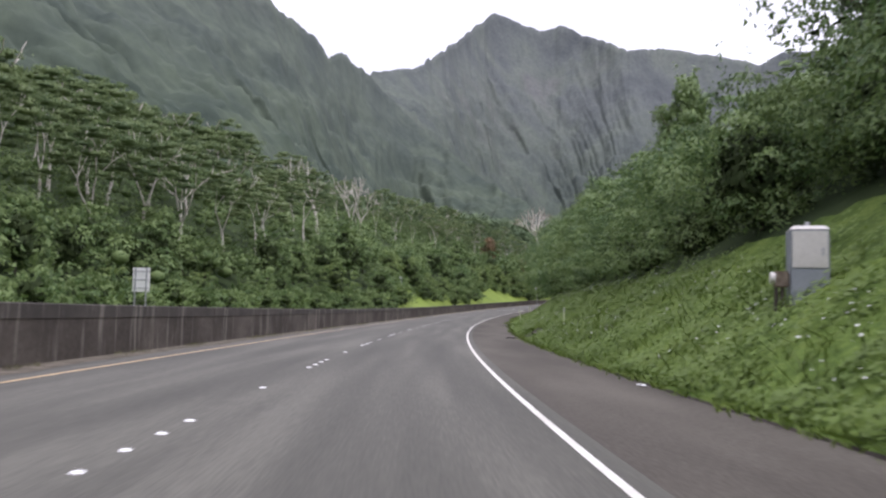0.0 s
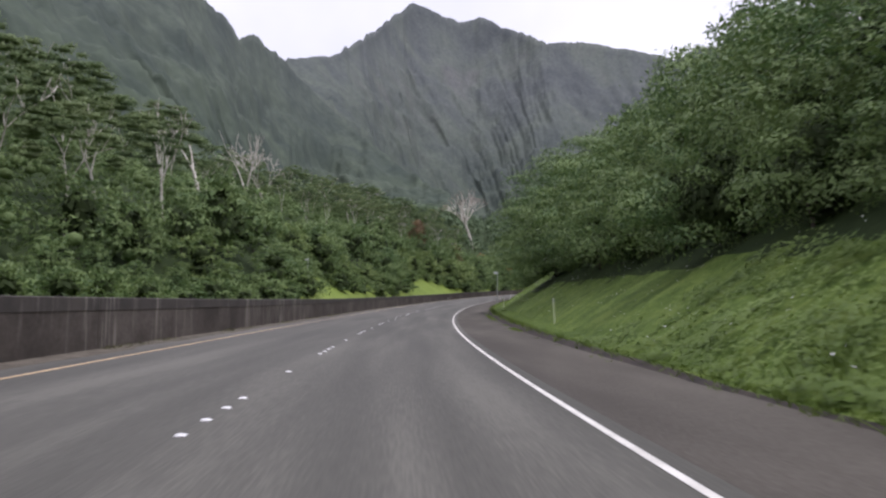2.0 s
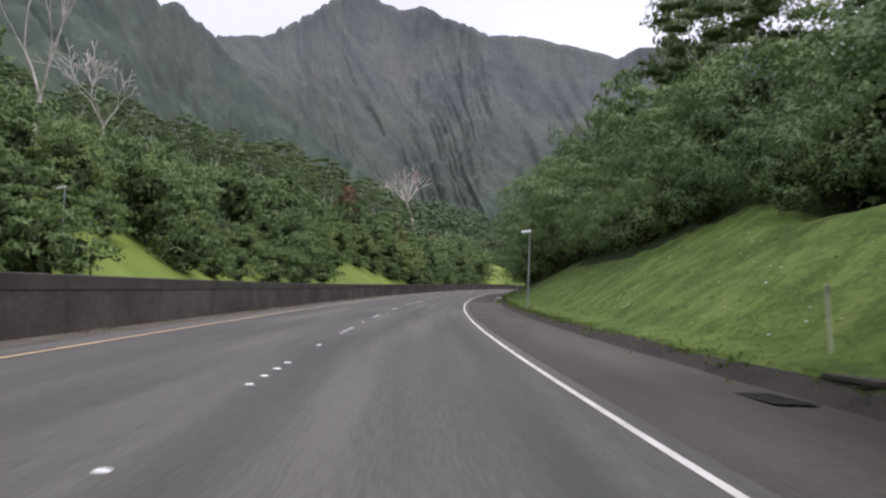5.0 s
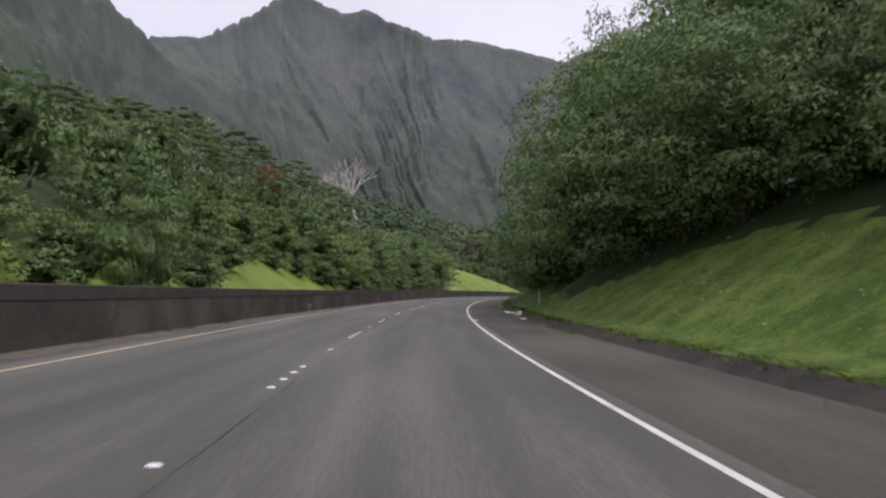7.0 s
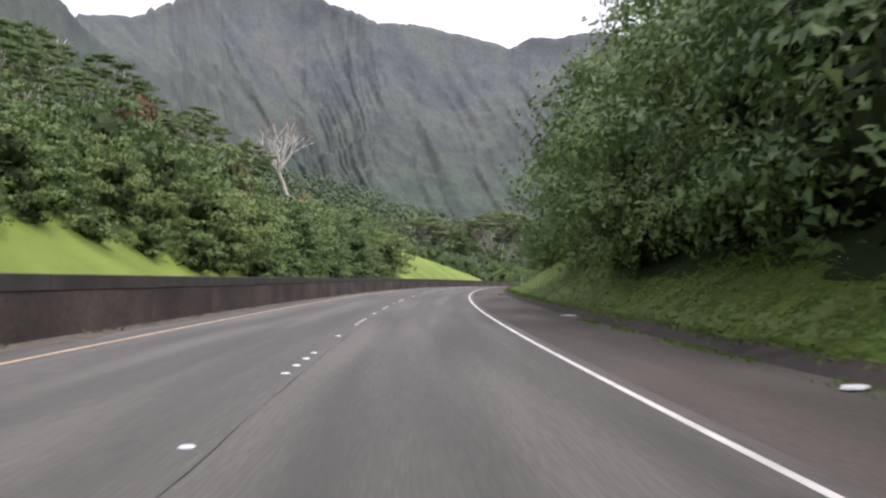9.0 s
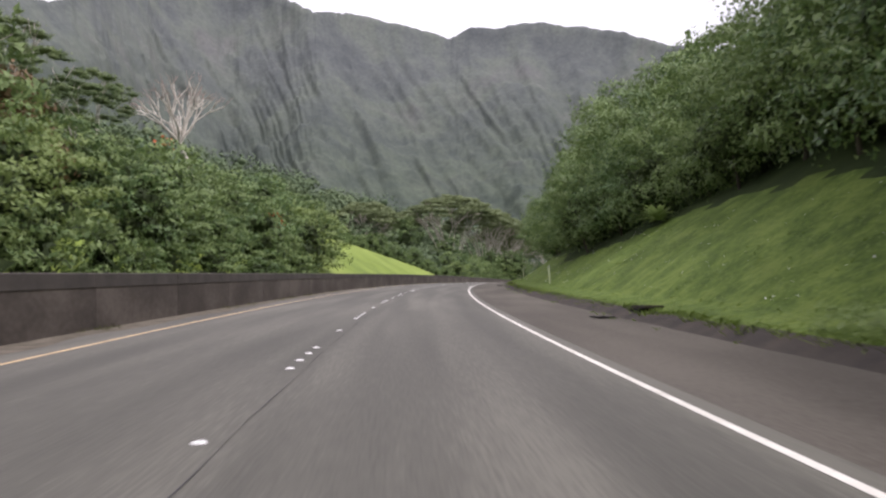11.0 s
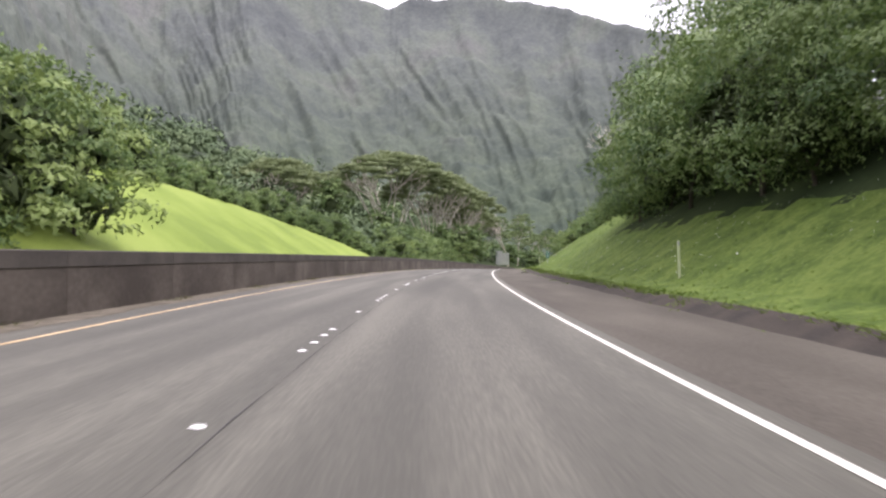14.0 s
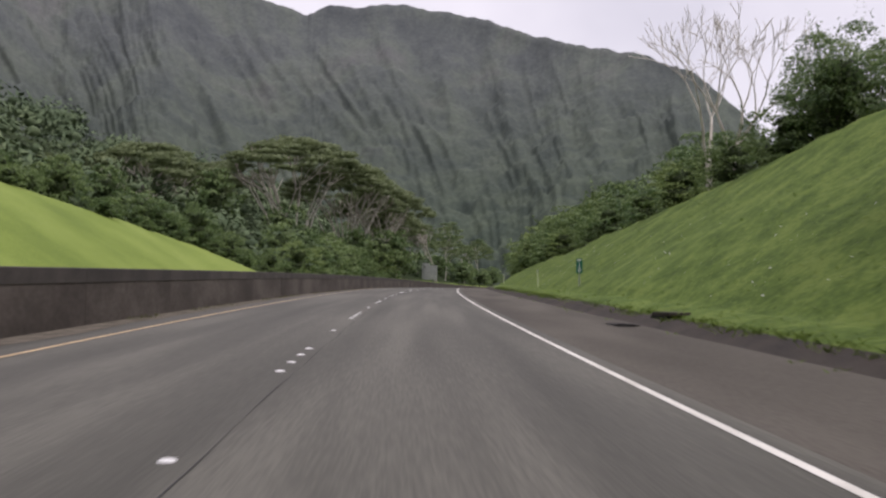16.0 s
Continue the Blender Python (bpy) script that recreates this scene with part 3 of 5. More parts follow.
def crown_mesh(name, rng, lobes, count, length, width, mat, core=0.5, tilt=0.42, droop=0.0, up=0.25, fine=0, sprigs=0, plain=False, inner=(), near=0.62):
    """Leaves over the lobes (x, y, z, rx, ry, rz), with a rough inner mass of foliage."""
    L = np.array(lobes, float)
    area = L[:, 3] * L[:, 5] + L[:, 3] * L[:, 4]
    pick = rng.choice(len(L), count * 2, p=area / area.sum())
    way = rng.normal(size=(count * 2, 3))
    way[:, 2] += up
    if up > 0.8:
        way[:, 2] = np.where(way[:, 2] < -0.3, -way[:, 2], way[:, 2])
    way /= np.linalg.norm(way, axis=1)[:, None]
    reach = rng.uniform(near, 1.0, (count * 2, 1)) + 0.2 * rng.exponential(0.5, (count * 2, 1))
    pos = L[pick, :3] + way * L[pick, 3:6] * reach
    inside = np.zeros(len(pos), bool)
    for q in L:
        inside |= (((pos - q[:3]) / (q[3:6] * 0.66)) ** 2).sum(1) < 1
    keep = np.where(~inside)[0][:count]
    pos, way = pos[keep], way[keep]
    if sprigs:
        # upright shoots that break the outline
        w2 = rng.normal(size=(sprigs, 3)) * (1, 1, 0.5) + (0, 0, 0.55)
        w2 /= np.linalg.norm(w2, axis=1)[:, None]
        p2 = rng.choice(len(L), sprigs, p=area / area.sum())
        root = L[p2, :3] + w2 * L[p2, 3:6] * 0.95
        grown = np.linspace(0.0, 1.0, 16)[None, :, None] * rng.uniform(0.5, 1.3, (sprigs, 1, 1)) * (w2 * 0.6 + (0, 0, 0.7))[:, None]
        more = (root[:, None] + grown + rng.normal(size=(sprigs, 16, 3)) * 0.09).reshape(-1, 3)
        pos, way = np.concatenate([pos, more]), np.concatenate([way, np.repeat(w2, 16, 0)])
    nrm = way + rng.normal(size=way.shape) * tilt
    big, outer = np.ones((len(pos), 1)), len(pos)
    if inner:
        # very dark leaves fill the middle, painting the shade of the gaps
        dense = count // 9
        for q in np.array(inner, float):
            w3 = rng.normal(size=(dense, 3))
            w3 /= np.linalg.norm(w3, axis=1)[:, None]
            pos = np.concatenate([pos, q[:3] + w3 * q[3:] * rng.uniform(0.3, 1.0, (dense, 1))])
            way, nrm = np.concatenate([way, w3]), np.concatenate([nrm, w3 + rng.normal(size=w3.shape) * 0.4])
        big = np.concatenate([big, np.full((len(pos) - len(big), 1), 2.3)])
    v, f = leaves(rng, pos, nrm, length * 1.1 * big, width * 1.7 * big, droop) if plain else leaves(rng, pos, nrm, length * big, width * big, droop)
    vs, fs, at = [v], [f[:, [0, 1, 2]] if plain else np.concatenate([f[:, [0, 1, 2]], f[:, [0, 2, 3]]])], len(v)
    soft = [np.repeat(way * 0.75 + nrm / np.linalg.norm(nrm, axis=1)[:, None] * 0.45, 4, 0)]
    if core:
        bv, bf = BALLS[fine]
        for q in L:
            bumps = 1 + 0.2 * rng.normal(size=(len(bv), 1)).clip(-1.5, 1.5)
            vs.append(q[:3] + bv * q[3:6] * core * bumps)
            fs.append(bf + at)
            soft.append(bv)
            at += len(bv)
    faces = np.concatenate(fs)
    shade_faces = (faces[:, 0] // 4 >= outer) & (faces[:, 0] < len(v)) if inner else np.zeros(len(faces), bool)
    me = mesh_from(name, np.concatenate(vs), faces, [mat, GAP_SHADE] if inner else mat, shade_faces.astype(int) if inner else None, smooth=True)
    soft = np.concatenate(soft)
    me.normals_split_custom_set_from_vertices(soft / np.linalg.norm(soft, axis=1)[:, None])
    return me


def tubes_mesh(name, segs, mat, sides=6):
    """Tapered round pieces (p0, p1, r0, r1)."""
    ang = np.linspace(0, 2 * np.pi, sides, endpoint=False)
    vs, fs = [], []
    for i, (p, q, a, b) in enumerate(segs):
        p, q = np.array(p, float), np.array(q, float)
        d = (q - p) / max(np.linalg.norm(q - p), 1e-6)
        u = np.cross(d, (0.31, 0.95, 0.1) if abs(d[2]) > 0.8 else (0, 0, 1))
        u /= np.linalg.norm(u)
        w = np.cross(d, u)
        ring = np.cos(ang)[:, None] * u + np.sin(ang)[:, None] * w
        vs += [p + ring * a, q + d * b * 0.3 + ring * b]
        o = i * sides * 2
        j = np.arange(sides)
        fs.append(np.stack([o + j, o + (j + 1) % sides, o + sides + (j + 1) % sides, o + sides + j], 1))
    return mesh_from(name, np.concatenate(vs), np.concatenate(fs), mat, smooth=True)


def grow(rng, p, d, length, r, depth, spread, segs, tips, lift=0.25, forks=(2, 3), shrink=0.74):
    p, d = np.array(p, float), np.array(d, float)
    for k in range(3):
        d = d + rng.normal(size=3) * 0.10
        d /= np.linalg.norm(d)
        q = p + d * length / 3
        r2 = r * 0.87
        segs.append((p, q, r, r2))
        p, r = q, r2
    if depth == 0:
        tips.append(p)
        return
    n = rng.integers(forks[0], forks[1] + 1)
    turn = rng.uniform(0, 6.28)
    for i in range(n):
        a = turn + i * 6.28 / n + rng.normal() * 0.3
        side = np.cross(d, (math.cos(a), math.sin(a), 0.3))
        c = d + side / max(np.linalg.norm(side), 1e-6) * spread * rng.uniform(0.6, 1.2)
        c[2] += lift
        grow(rng, p, c / np.linalg.norm(c), length * shrink * rng.uniform(0.8, 1.15), r * 0.68, depth - 1, spread, segs, tips, lift, forks, shrink)


def broadleaf(seed, mat, height=10.0, radius=4.2, lobes=17, count=8600, length=0.26, width=0.125, droop=0.0, skirt=0.06, fine=0, sprigs=0, plain=False):
    rng = np.random.default_rng(seed)
    L = []
    for i in range(lobes):
        q = (i + 0.5) / lobes
        z = height * (skirt + (0.93 - skirt) * q)
        wide = radius * (0.72 + 0.35 * math.sin(math.pi * min(1, q * 1.15))) * (1 - 0.55 * max(0, q - 0.62) / 0.38)
        a = i * 2.4 + rng.normal() * 0.3
        r = rng.uniform(0.25, 0.44) * radius
        out = max(0.0, wide - r) * rng.uniform(0.65, 1.1)
        L.append((math.cos(a) * out, math.sin(a) * out, max(z, r * 0.75), r * rng.uniform(0.9, 1.2), r * rng.uniform(0.9, 1.2), r * rng.uniform(0.75, 1.05)))
    L.append((0, 0, height * 0.5, radius * 0.62, radius * 0.62, height * 0.36))
    crown = crown_mesh("crown", rng, L, count, length, width, mat, droop=droop, fine=fine, sprigs=sprigs, plain=plain)
    segs, tips = [], []
    grow(rng, (0, 0, -0.4), (0, 0, 1), height * 0.34, 0.02 * height, 2, 0.7, segs, tips)
    return [("trunk", tubes_mesh("trunk", segs, DARK_BARK)), ("crown", crown)]


def clumped(seed, mat, height=10.0, radius=4.4, lobes=34, count=7600, length=0.26, width=0.125, base=0.12, lobe=(0.2, 0.36), sprigs=40, plain=False, crest=0.42, flat=(0.42, 0.72)):
    """A domed crown of many separate leafy clumps round a middle coloured as shade, on a branching trunk."""
    rng = np.random.default_rng(seed)

    def outline(f):
        return math.sqrt(max(0.0, 1 - ((f - crest) / (1.02 - crest)) ** 2)) if f > crest else 0.72 + 0.28 * f / crest

    L = []
    swell = rng.uniform(0, 6.28, 3)
    for i in range(lobes):
        f = base + (0.97 - base) * ((i + 0.5) / lobes) ** 0.85
        a = i * 2.4 + rng.normal() * 0.35
        r = radius * rng.uniform(*lobe) * (1.0 if f < 0.75 else 0.8)
        uneven = 1 + 0.13 * math.sin(2 * a + swell[0]) + 0.1 * math.sin(3 * a + swell[1] + 4 * f)
        out = max(0.0, radius * outline(f) * uneven * rng.uniform(0.78, 1.06) - r * 0.6)
        L.append((math.cos(a) * out, math.sin(a) * out, max(height * f, r * 0.6), r * rng.uniform(0.9, 1.25), r * rng.uniform(0.9, 1.25), r * rng.uniform(*flat)))
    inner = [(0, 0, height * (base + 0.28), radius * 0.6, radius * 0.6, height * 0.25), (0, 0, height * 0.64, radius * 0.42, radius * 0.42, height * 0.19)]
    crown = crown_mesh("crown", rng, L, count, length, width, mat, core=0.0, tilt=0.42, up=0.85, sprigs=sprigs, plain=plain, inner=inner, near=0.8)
    segs, tips = [], []
    grow(rng, (0, 0, -0.4), (0, 0, 1), height * 0.34, 0.02 * height, 2 if height > 7.5 else 1, 0.7, segs, tips)
    return [("trunk", tubes_mesh("trunk", segs, DARK_BARK, 5)), ("crown", crown)]


def umbrella(seed, height=18.0, radius=7.0, pads=24, count=2300, leaf=0.6, trunk_part=0.42, depth=3, dome=0.3, low=0.16, pad=(0.12, 0.24), thick=0.024, least=0.07, leaf_mat=None, core=0.55, stems=0):
    """Flat layered canopy on pale, spreading limbs, with further stems from the foot."""
    rng = np.random.default_rng(seed)
    segs, tips = [], []
    grow(rng, (0, 0, -0.5), (0, 0, 1), height * trunk_part, 0.016 * height, depth, 0.62, segs, tips, 0.32)
    tips = np.array(tips)
    k = radius * 0.85 / np.hypot(tips[:, 0], tips[:, 1]).max()
    kz = height * 0.9 / tips[:, 2].max()
    segs = [(p * (k, k, kz), q * (k, k, kz), max(a, least), max(b, least * 0.7)) for p, q, a, b in segs]
    for i in range(stems):
        a, out = i * 2.4 + rng.normal() * 0.3, radius * rng.uniform(0.25, 0.62)
        way = np.array((math.cos(a), math.sin(a), 0))
        knee = way * out * 0.6 + (0, 0, height * rng.uniform(0.28, 0.4))
        head = way * out + (0, 0, height * rng.uniform(0.48, 0.58))
        segs += [(way * out * 0.3 + (0, 0, -0.5), knee, 0.2, 0.17), (knee, head, 0.17, 0.13)]
        for turn in (-0.9, -0.2, 0.4, 1.1):
            b, far = a + turn, radius * rng.uniform(0.12, 0.24)
            segs.append((head, head + (math.cos(b) * far, math.sin(b) * far, height * rng.uniform(0.1, 0.18)), 0.12, 0.07))
    L = []
    for i in range(pads):
        q = (i + 0.5) / pads
        out, a = radius * math.sqrt(q) * rng.uniform(0.8, 1.05), i * 2.4 + rng.normal() * 0.25
        z = height * (0.97 - dome * q - low * rng.uniform(0, 1))
        r = radius * rng.uniform(*pad)
        L.append((math.cos(a) * out, math.sin(a) * out, z, r, r * rng.uniform(0.75, 1.2), height * thick * rng.uniform(0.6, 1.3)))
    crown = crown_mesh("crown", rng, L, count, leaf, leaf * 0.5, leaf_mat or LEAF_FEATHER, core=core, tilt=0.4, up=0.5, plain=True)
    return [("trunk", tubes_mesh("trunk", segs, BARK, 5)), ("crown", crown)]


def bare(seed, height, depth=5, spread=0.55, lift=0.28, twig=None, trunk_part=0.3, wide=1.0, least=0.05, forks=(2, 3), fine=0.0062):
    rng = np.random.default_rng(seed)
    segs, tips = [], []
    grow(rng, (0, 0, -0.5), (0, 0, 1), height * trunk_part, 0.023 * height, depth, spread, segs, tips, lift, forks, 0.76)
    top = max(t[2] for t in tips)
    k = height / top
    segs = [(np.array(p) * (k * wide, k * wide, k), np.array(q) * (k * wide, k * wide, k), max(a, least), max(b, least * 0.7)) for p, q, a, b in segs]
    thick = [s for s in segs if s[2] > height * fine]
    thin = [s for s in segs if s[2] <= height * fine]
    return [("trunk", tubes_mesh("trunk", thick, BARK)), ("crown", tubes_mesh("crown", thin or thick[-3:], twig or BARK, 4))]


def plant(name, label, category, group, parts, place, turn=0.0, size=1.0, tall=None):
    e = new(name)
    e.matrix_basis = Matrix.Translation(place) @ Matrix.Rotation(turn, 4, "Z") @ Matrix.Diagonal((size, size, tall or size, 1))
    for n, me in parts:
        o = new(n, me)
        o.parent = e
    return tagged(e, label, category, group)


rnd = random.Random(7)
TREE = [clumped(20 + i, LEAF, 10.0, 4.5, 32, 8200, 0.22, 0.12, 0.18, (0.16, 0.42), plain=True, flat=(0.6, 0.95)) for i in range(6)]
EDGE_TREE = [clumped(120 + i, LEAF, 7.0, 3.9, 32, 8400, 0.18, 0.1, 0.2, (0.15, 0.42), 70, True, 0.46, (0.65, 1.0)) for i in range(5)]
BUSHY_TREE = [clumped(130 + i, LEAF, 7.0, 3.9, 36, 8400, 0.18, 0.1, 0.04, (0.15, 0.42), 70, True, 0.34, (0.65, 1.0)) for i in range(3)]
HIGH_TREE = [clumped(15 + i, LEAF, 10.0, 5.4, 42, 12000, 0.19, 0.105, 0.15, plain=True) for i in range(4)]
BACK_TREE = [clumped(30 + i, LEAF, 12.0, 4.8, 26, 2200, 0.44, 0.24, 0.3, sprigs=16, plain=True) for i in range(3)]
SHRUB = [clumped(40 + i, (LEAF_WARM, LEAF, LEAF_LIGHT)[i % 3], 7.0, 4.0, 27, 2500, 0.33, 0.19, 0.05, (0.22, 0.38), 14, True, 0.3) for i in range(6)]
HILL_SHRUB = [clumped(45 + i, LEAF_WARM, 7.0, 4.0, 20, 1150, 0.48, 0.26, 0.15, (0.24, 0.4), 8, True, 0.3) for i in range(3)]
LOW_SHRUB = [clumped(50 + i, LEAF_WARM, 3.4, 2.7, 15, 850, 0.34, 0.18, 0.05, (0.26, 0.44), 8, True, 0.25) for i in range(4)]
WEEPING = [broadleaf(60, LEAF_WARM, 7.5, 3.2, 13, 3200, 0.95, 0.09, droop=1.5)]
RUSTY = [broadleaf(61, LEAF_RUST, 6.0, 3.0, 12, 2400, 0.4, 0.2)]
FEATHER = [umbrella(70 + i, pads=50, count=3000, leaf=0.48, pad=(0.14, 0.28)) for i in range(5)]
FAR_FEATHER = [umbrella(80 + i, 16.0, 7.5, 34, 1400, 0.7, 0.4, 2) for i in range(3)]

# right bank: a dense belt of trees with foliage down to the grass
TREES_RIGHT = "trees on the bank beside the shoulder"


def skyline(s, offset):
    """Height over the road that a tree so far behind the trees' edge needs to close the line of tops."""
    edge = tree_line(s)
    return 1.1 + (top_line(s) - 1.1) * (edge + offset - 0.6) / (edge + 1.9)


def overhung(s):
    """Stretches where tall crowns hang over bare, shaded ground."""
    return 184 < s < 214 or 98 < s < 121


i = 0
s = 1.0
while s < 381:
    if not overhung(s):
        d = tree_line(s) + 1.5 + rnd.uniform(-0.4, 0.6)
        z = float(relief(s, d)) - 1.0
        h = (skyline(s, 1.9) - z) * rnd.uniform(0.54, 0.75)
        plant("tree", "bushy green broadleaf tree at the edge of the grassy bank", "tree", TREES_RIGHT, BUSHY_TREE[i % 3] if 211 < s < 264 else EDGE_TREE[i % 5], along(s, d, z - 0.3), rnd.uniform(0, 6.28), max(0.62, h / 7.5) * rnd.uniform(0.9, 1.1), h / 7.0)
        i += 1
    s += rnd.uniform(4.3, 6.2)
s = 3.0
while s < 381:
    out = (2.2 if s > 150 else 2.6) if overhung(s) else 5.2
    d = tree_line(s) + out + rnd.uniform(-0.5, 0.7)
    z = float(relief(s, d)) - 1.2
    h = 0.95 * max(3.4, skyline(s, out) - z + rnd.uniform(-1.0, 0.9))
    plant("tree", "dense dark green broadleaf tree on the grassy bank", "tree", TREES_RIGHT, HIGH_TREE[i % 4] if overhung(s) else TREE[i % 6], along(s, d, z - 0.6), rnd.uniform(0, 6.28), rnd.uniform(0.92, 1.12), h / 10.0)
    s += rnd.uniform(5.2, 7.4)
    i += 1
for s in (99, 105, 111, 117, 186, 192, 198, 204, 210):
    d = tree_line(s) + 7.5
    plant("tree", "dense dark green broadleaf tree on the grassy bank", "tree", TREES_RIGHT, EDGE_TREE[i % 5], along(s, d, float(relief(s, d)) - 0.6), rnd.uniform(0, 6.28), 1.25, 1.2)
    i += 1
for row, gap in ((11.0, 8.0), (19.0, 30.0)):
    s = 4.0
    while s < 372:
        d = tree_line(s) + row + rnd.uniform(-1.2, 1.2)
        z = float(relief(s, d))
        h = max(4.0, skyline(s, row * 0.72) - z + rnd.uniform(-1.0, 1.2))
        plant("tree", "tall green broadleaf tree behind the bank", "tree", "trees behind the bank", BACK_TREE[i % 3], along(s, d, z - 0.5), rnd.uniform(0, 6.28), rnd.uniform(0.9, 1.15), h / 12.0)
        s += gap * rnd.uniform(0.8, 1.25)
        i += 1
for s, d, h in ((168, 17.5, 15.5), (161, 20.5, 14)):
    plant("tree", "flat-topped feathery tree rising behind the bank", "tree", "trees behind the bank", FEATHER[i % 5], ground_at(s, d), rnd.uniform(0, 6.28), 0.75, h / 18.0)
    i += 1
for s, d, h, k in ((120.5, 10.6, 10.4, 1.1), (116, 12.8, 10.2, 0.95)):
    plant("tree", "large dark green tree hanging over the grassy bank", "tree", TREES_RIGHT, HIGH_TREE[i % 4], ground_at(s, d) - Vector((0, 0, 0.8)), rnd.uniform(0, 6.28), k, h / 10.0)
    i += 1
plant("tree", "slender tree rising alone above the bank's trees", "tree", "trees behind the bank", broadleaf(75, LEAF, 8.4, 2.0, 11, 4200, skirt=0.5, sprigs=16), ground_at(48, 14), 1.0)
# behind the open bank: shrubs along its crest, trees further back
s = 386.0
while s < 560:
    for off, h0 in ((2.2, 3.6), (7.0, 6.0)):
        d = float(crest(s)) + off + rnd.uniform(-0.7, 0.9)
        z = float(relief(s, d))
        h = h0 * rnd.uniform(0.8, 1.25) * float(np.interp(s, [386, 400, 404, 425, 445, 480, 560], [0.8, 0.8, 0.8, 0.75, 0.85, 1.1, 1.4]))
        plant("shrub", "rounded green shrub along the crest of the grass bank", "shrub", "shrubs on the crest", SHRUB[i % 5], along(s, d, z - 0.4), rnd.uniform(0, 6.28), h / 6.2, h / 7.0)
        i += 1
    s += rnd.uniform(4.6, 6.4)
for s, d, h in ((380, 25, 9), (388, 21.5, 7.5), (396, 27, 8.5), (436, 22, 8), (450, 24, 9), (468, 20, 8.5), (490, 22, 9), (520, 20, 9), (548, 22, 9)):
    plant("tree", "dark green broadleaf tree behind the grass crest", "tree", "trees behind the bank", BACK_TREE[i % 3], ground_at(s, d), rnd.uniform(0, 6.28), h / 11, h / 12)
    i += 1

# left: shrubs behind the opposite roadway, then feathery canopy trees up the hill
s = 20.0
while s < 560:
    base = float(shrub_line(s)) + float(np.interp(s, [100, 150], [5.5, 0]))
    for off, size, kinds in ((0.6, 0.95, LOW_SHRUB), (3.4, 0.8, SHRUB), (8.5, 1.0, HILL_SHRUB)):
        if rnd.random() < 0.08:
            continue
        e = base + off + rnd.uniform(-0.8, 0.8)
        k = size * (rnd.uniform(0.8, 1.25) if off < 3 else rnd.uniform(0.68, 1.5))
        if s < 130:
            k *= 0.62 if off < 4 else 0.8
        elif s < 260:
            k *= 0.85
        if 366 < s < 480:
            k *= 0.55
        elif 318 < s:
            k = min(k, 0.95)
        parts = WEEPING[0] if (212 < s < 219 and off < 7) else RUSTY[0] if (300 < s < 309 and off > 7) else kinds[i % len(kinds)]
        what = "drooping long-leaved green shrub beside the highway" if parts is WEEPING[0] else "rust-coloured shrub among green bushes" if parts is RUSTY[0] else "bushy green broadleaf shrub on the hillside"
        plant("shrub", what, "shrub", "shrubs on the hillside", parts, ground_at(s, -e) - Vector((0, 0, 0.4)), rnd.uniform(0, 6.28), k, k * rnd.uniform(0.85, 1.2))
        i += 1
    if s < 140:
        for off in (-2.6, 1.5):
            plant("shrub", "low bushy green shrub on the hillside", "shrub", "shrubs on the hillside", LOW_SHRUB[i % 4], ground_at(s + 2.5, -(base + off)) - Vector((0, 0, 0.3)), rnd.uniform(0, 6.28), rnd.uniform(0.75, 1.05), rnd.uniform(0.7, 1.0))
            i += 1
    s += rnd.uniform(5.2, 7.2)
for s, e, k in ((321, 23.2, 1.27), (356, 20.0, 1.15), (362, 21.5, 1.2), (359, 26, 1.25), (367, 21.0, 1.15), (369, 25.5, 1.15), (366, 29, 1.2)):
    plant("shrub", "tall bushy green shrub at the edge of the mown lawn", "shrub", "shrubs on the hillside", SHRUB[i % 6], ground_at(s, -e) - Vector((0, 0, 0.5)), rnd.uniform(0, 6.28), k, k)
    i += 1
for row, gap, kinds, lo, hi, low in ((38, 11, FEATHER, 40, 345, 0.85), (50, 12, FEATHER, 40, 345, 1.0), (64, 13, FEATHER, 30, 330, 1.0), (80, 15, FAR_FEATHER, 30, 420, 1.0), (100, 17, FAR_FEATHER, 30, 430, 1.0), (125, 20, FAR_FEATHER, 30, 430, 1.0), (155, 24, FAR_FEATHER, 60, 430, 1.05)):
    s = lo + rnd.uniform(0, 6)
    while s < hi:
        e = row + rnd.uniform(-4, 4)
        if row < 60 and 150 < s < 250:
            s += gap
            continue
        k = low * rnd.uniform(0.82, 1.12) * float(np.interp(s, [60, 110, 180, 215, 235, 265, 297, 317, 345, 420], [0.95, 0.98, 1.02, 0.95, 0.52, 0.58, 0.72, 0.85, 0.85, 0.62]))
        plant("tree", "tall pale-trunked tree with a flat feathery green canopy", "tree", "canopy trees on the hillside", kinds[i % len(kinds)], ground_at(s, -e), rnd.uniform(0, 6.28), k * rnd.uniform(0.95, 1.15), k)
        s += gap * rnd.uniform(0.75, 1.3)
        i += 1


def nearest(x, y):
    """Metres along the road and to its right of a place in plan."""
    q = int(np.argmin((RX - x) ** 2 + (RY - y) ** 2))
    return SG[q], (x - RX[q]) * math.cos(PSI[q]) - (y - RY[q]) * math.sin(PSI[q])


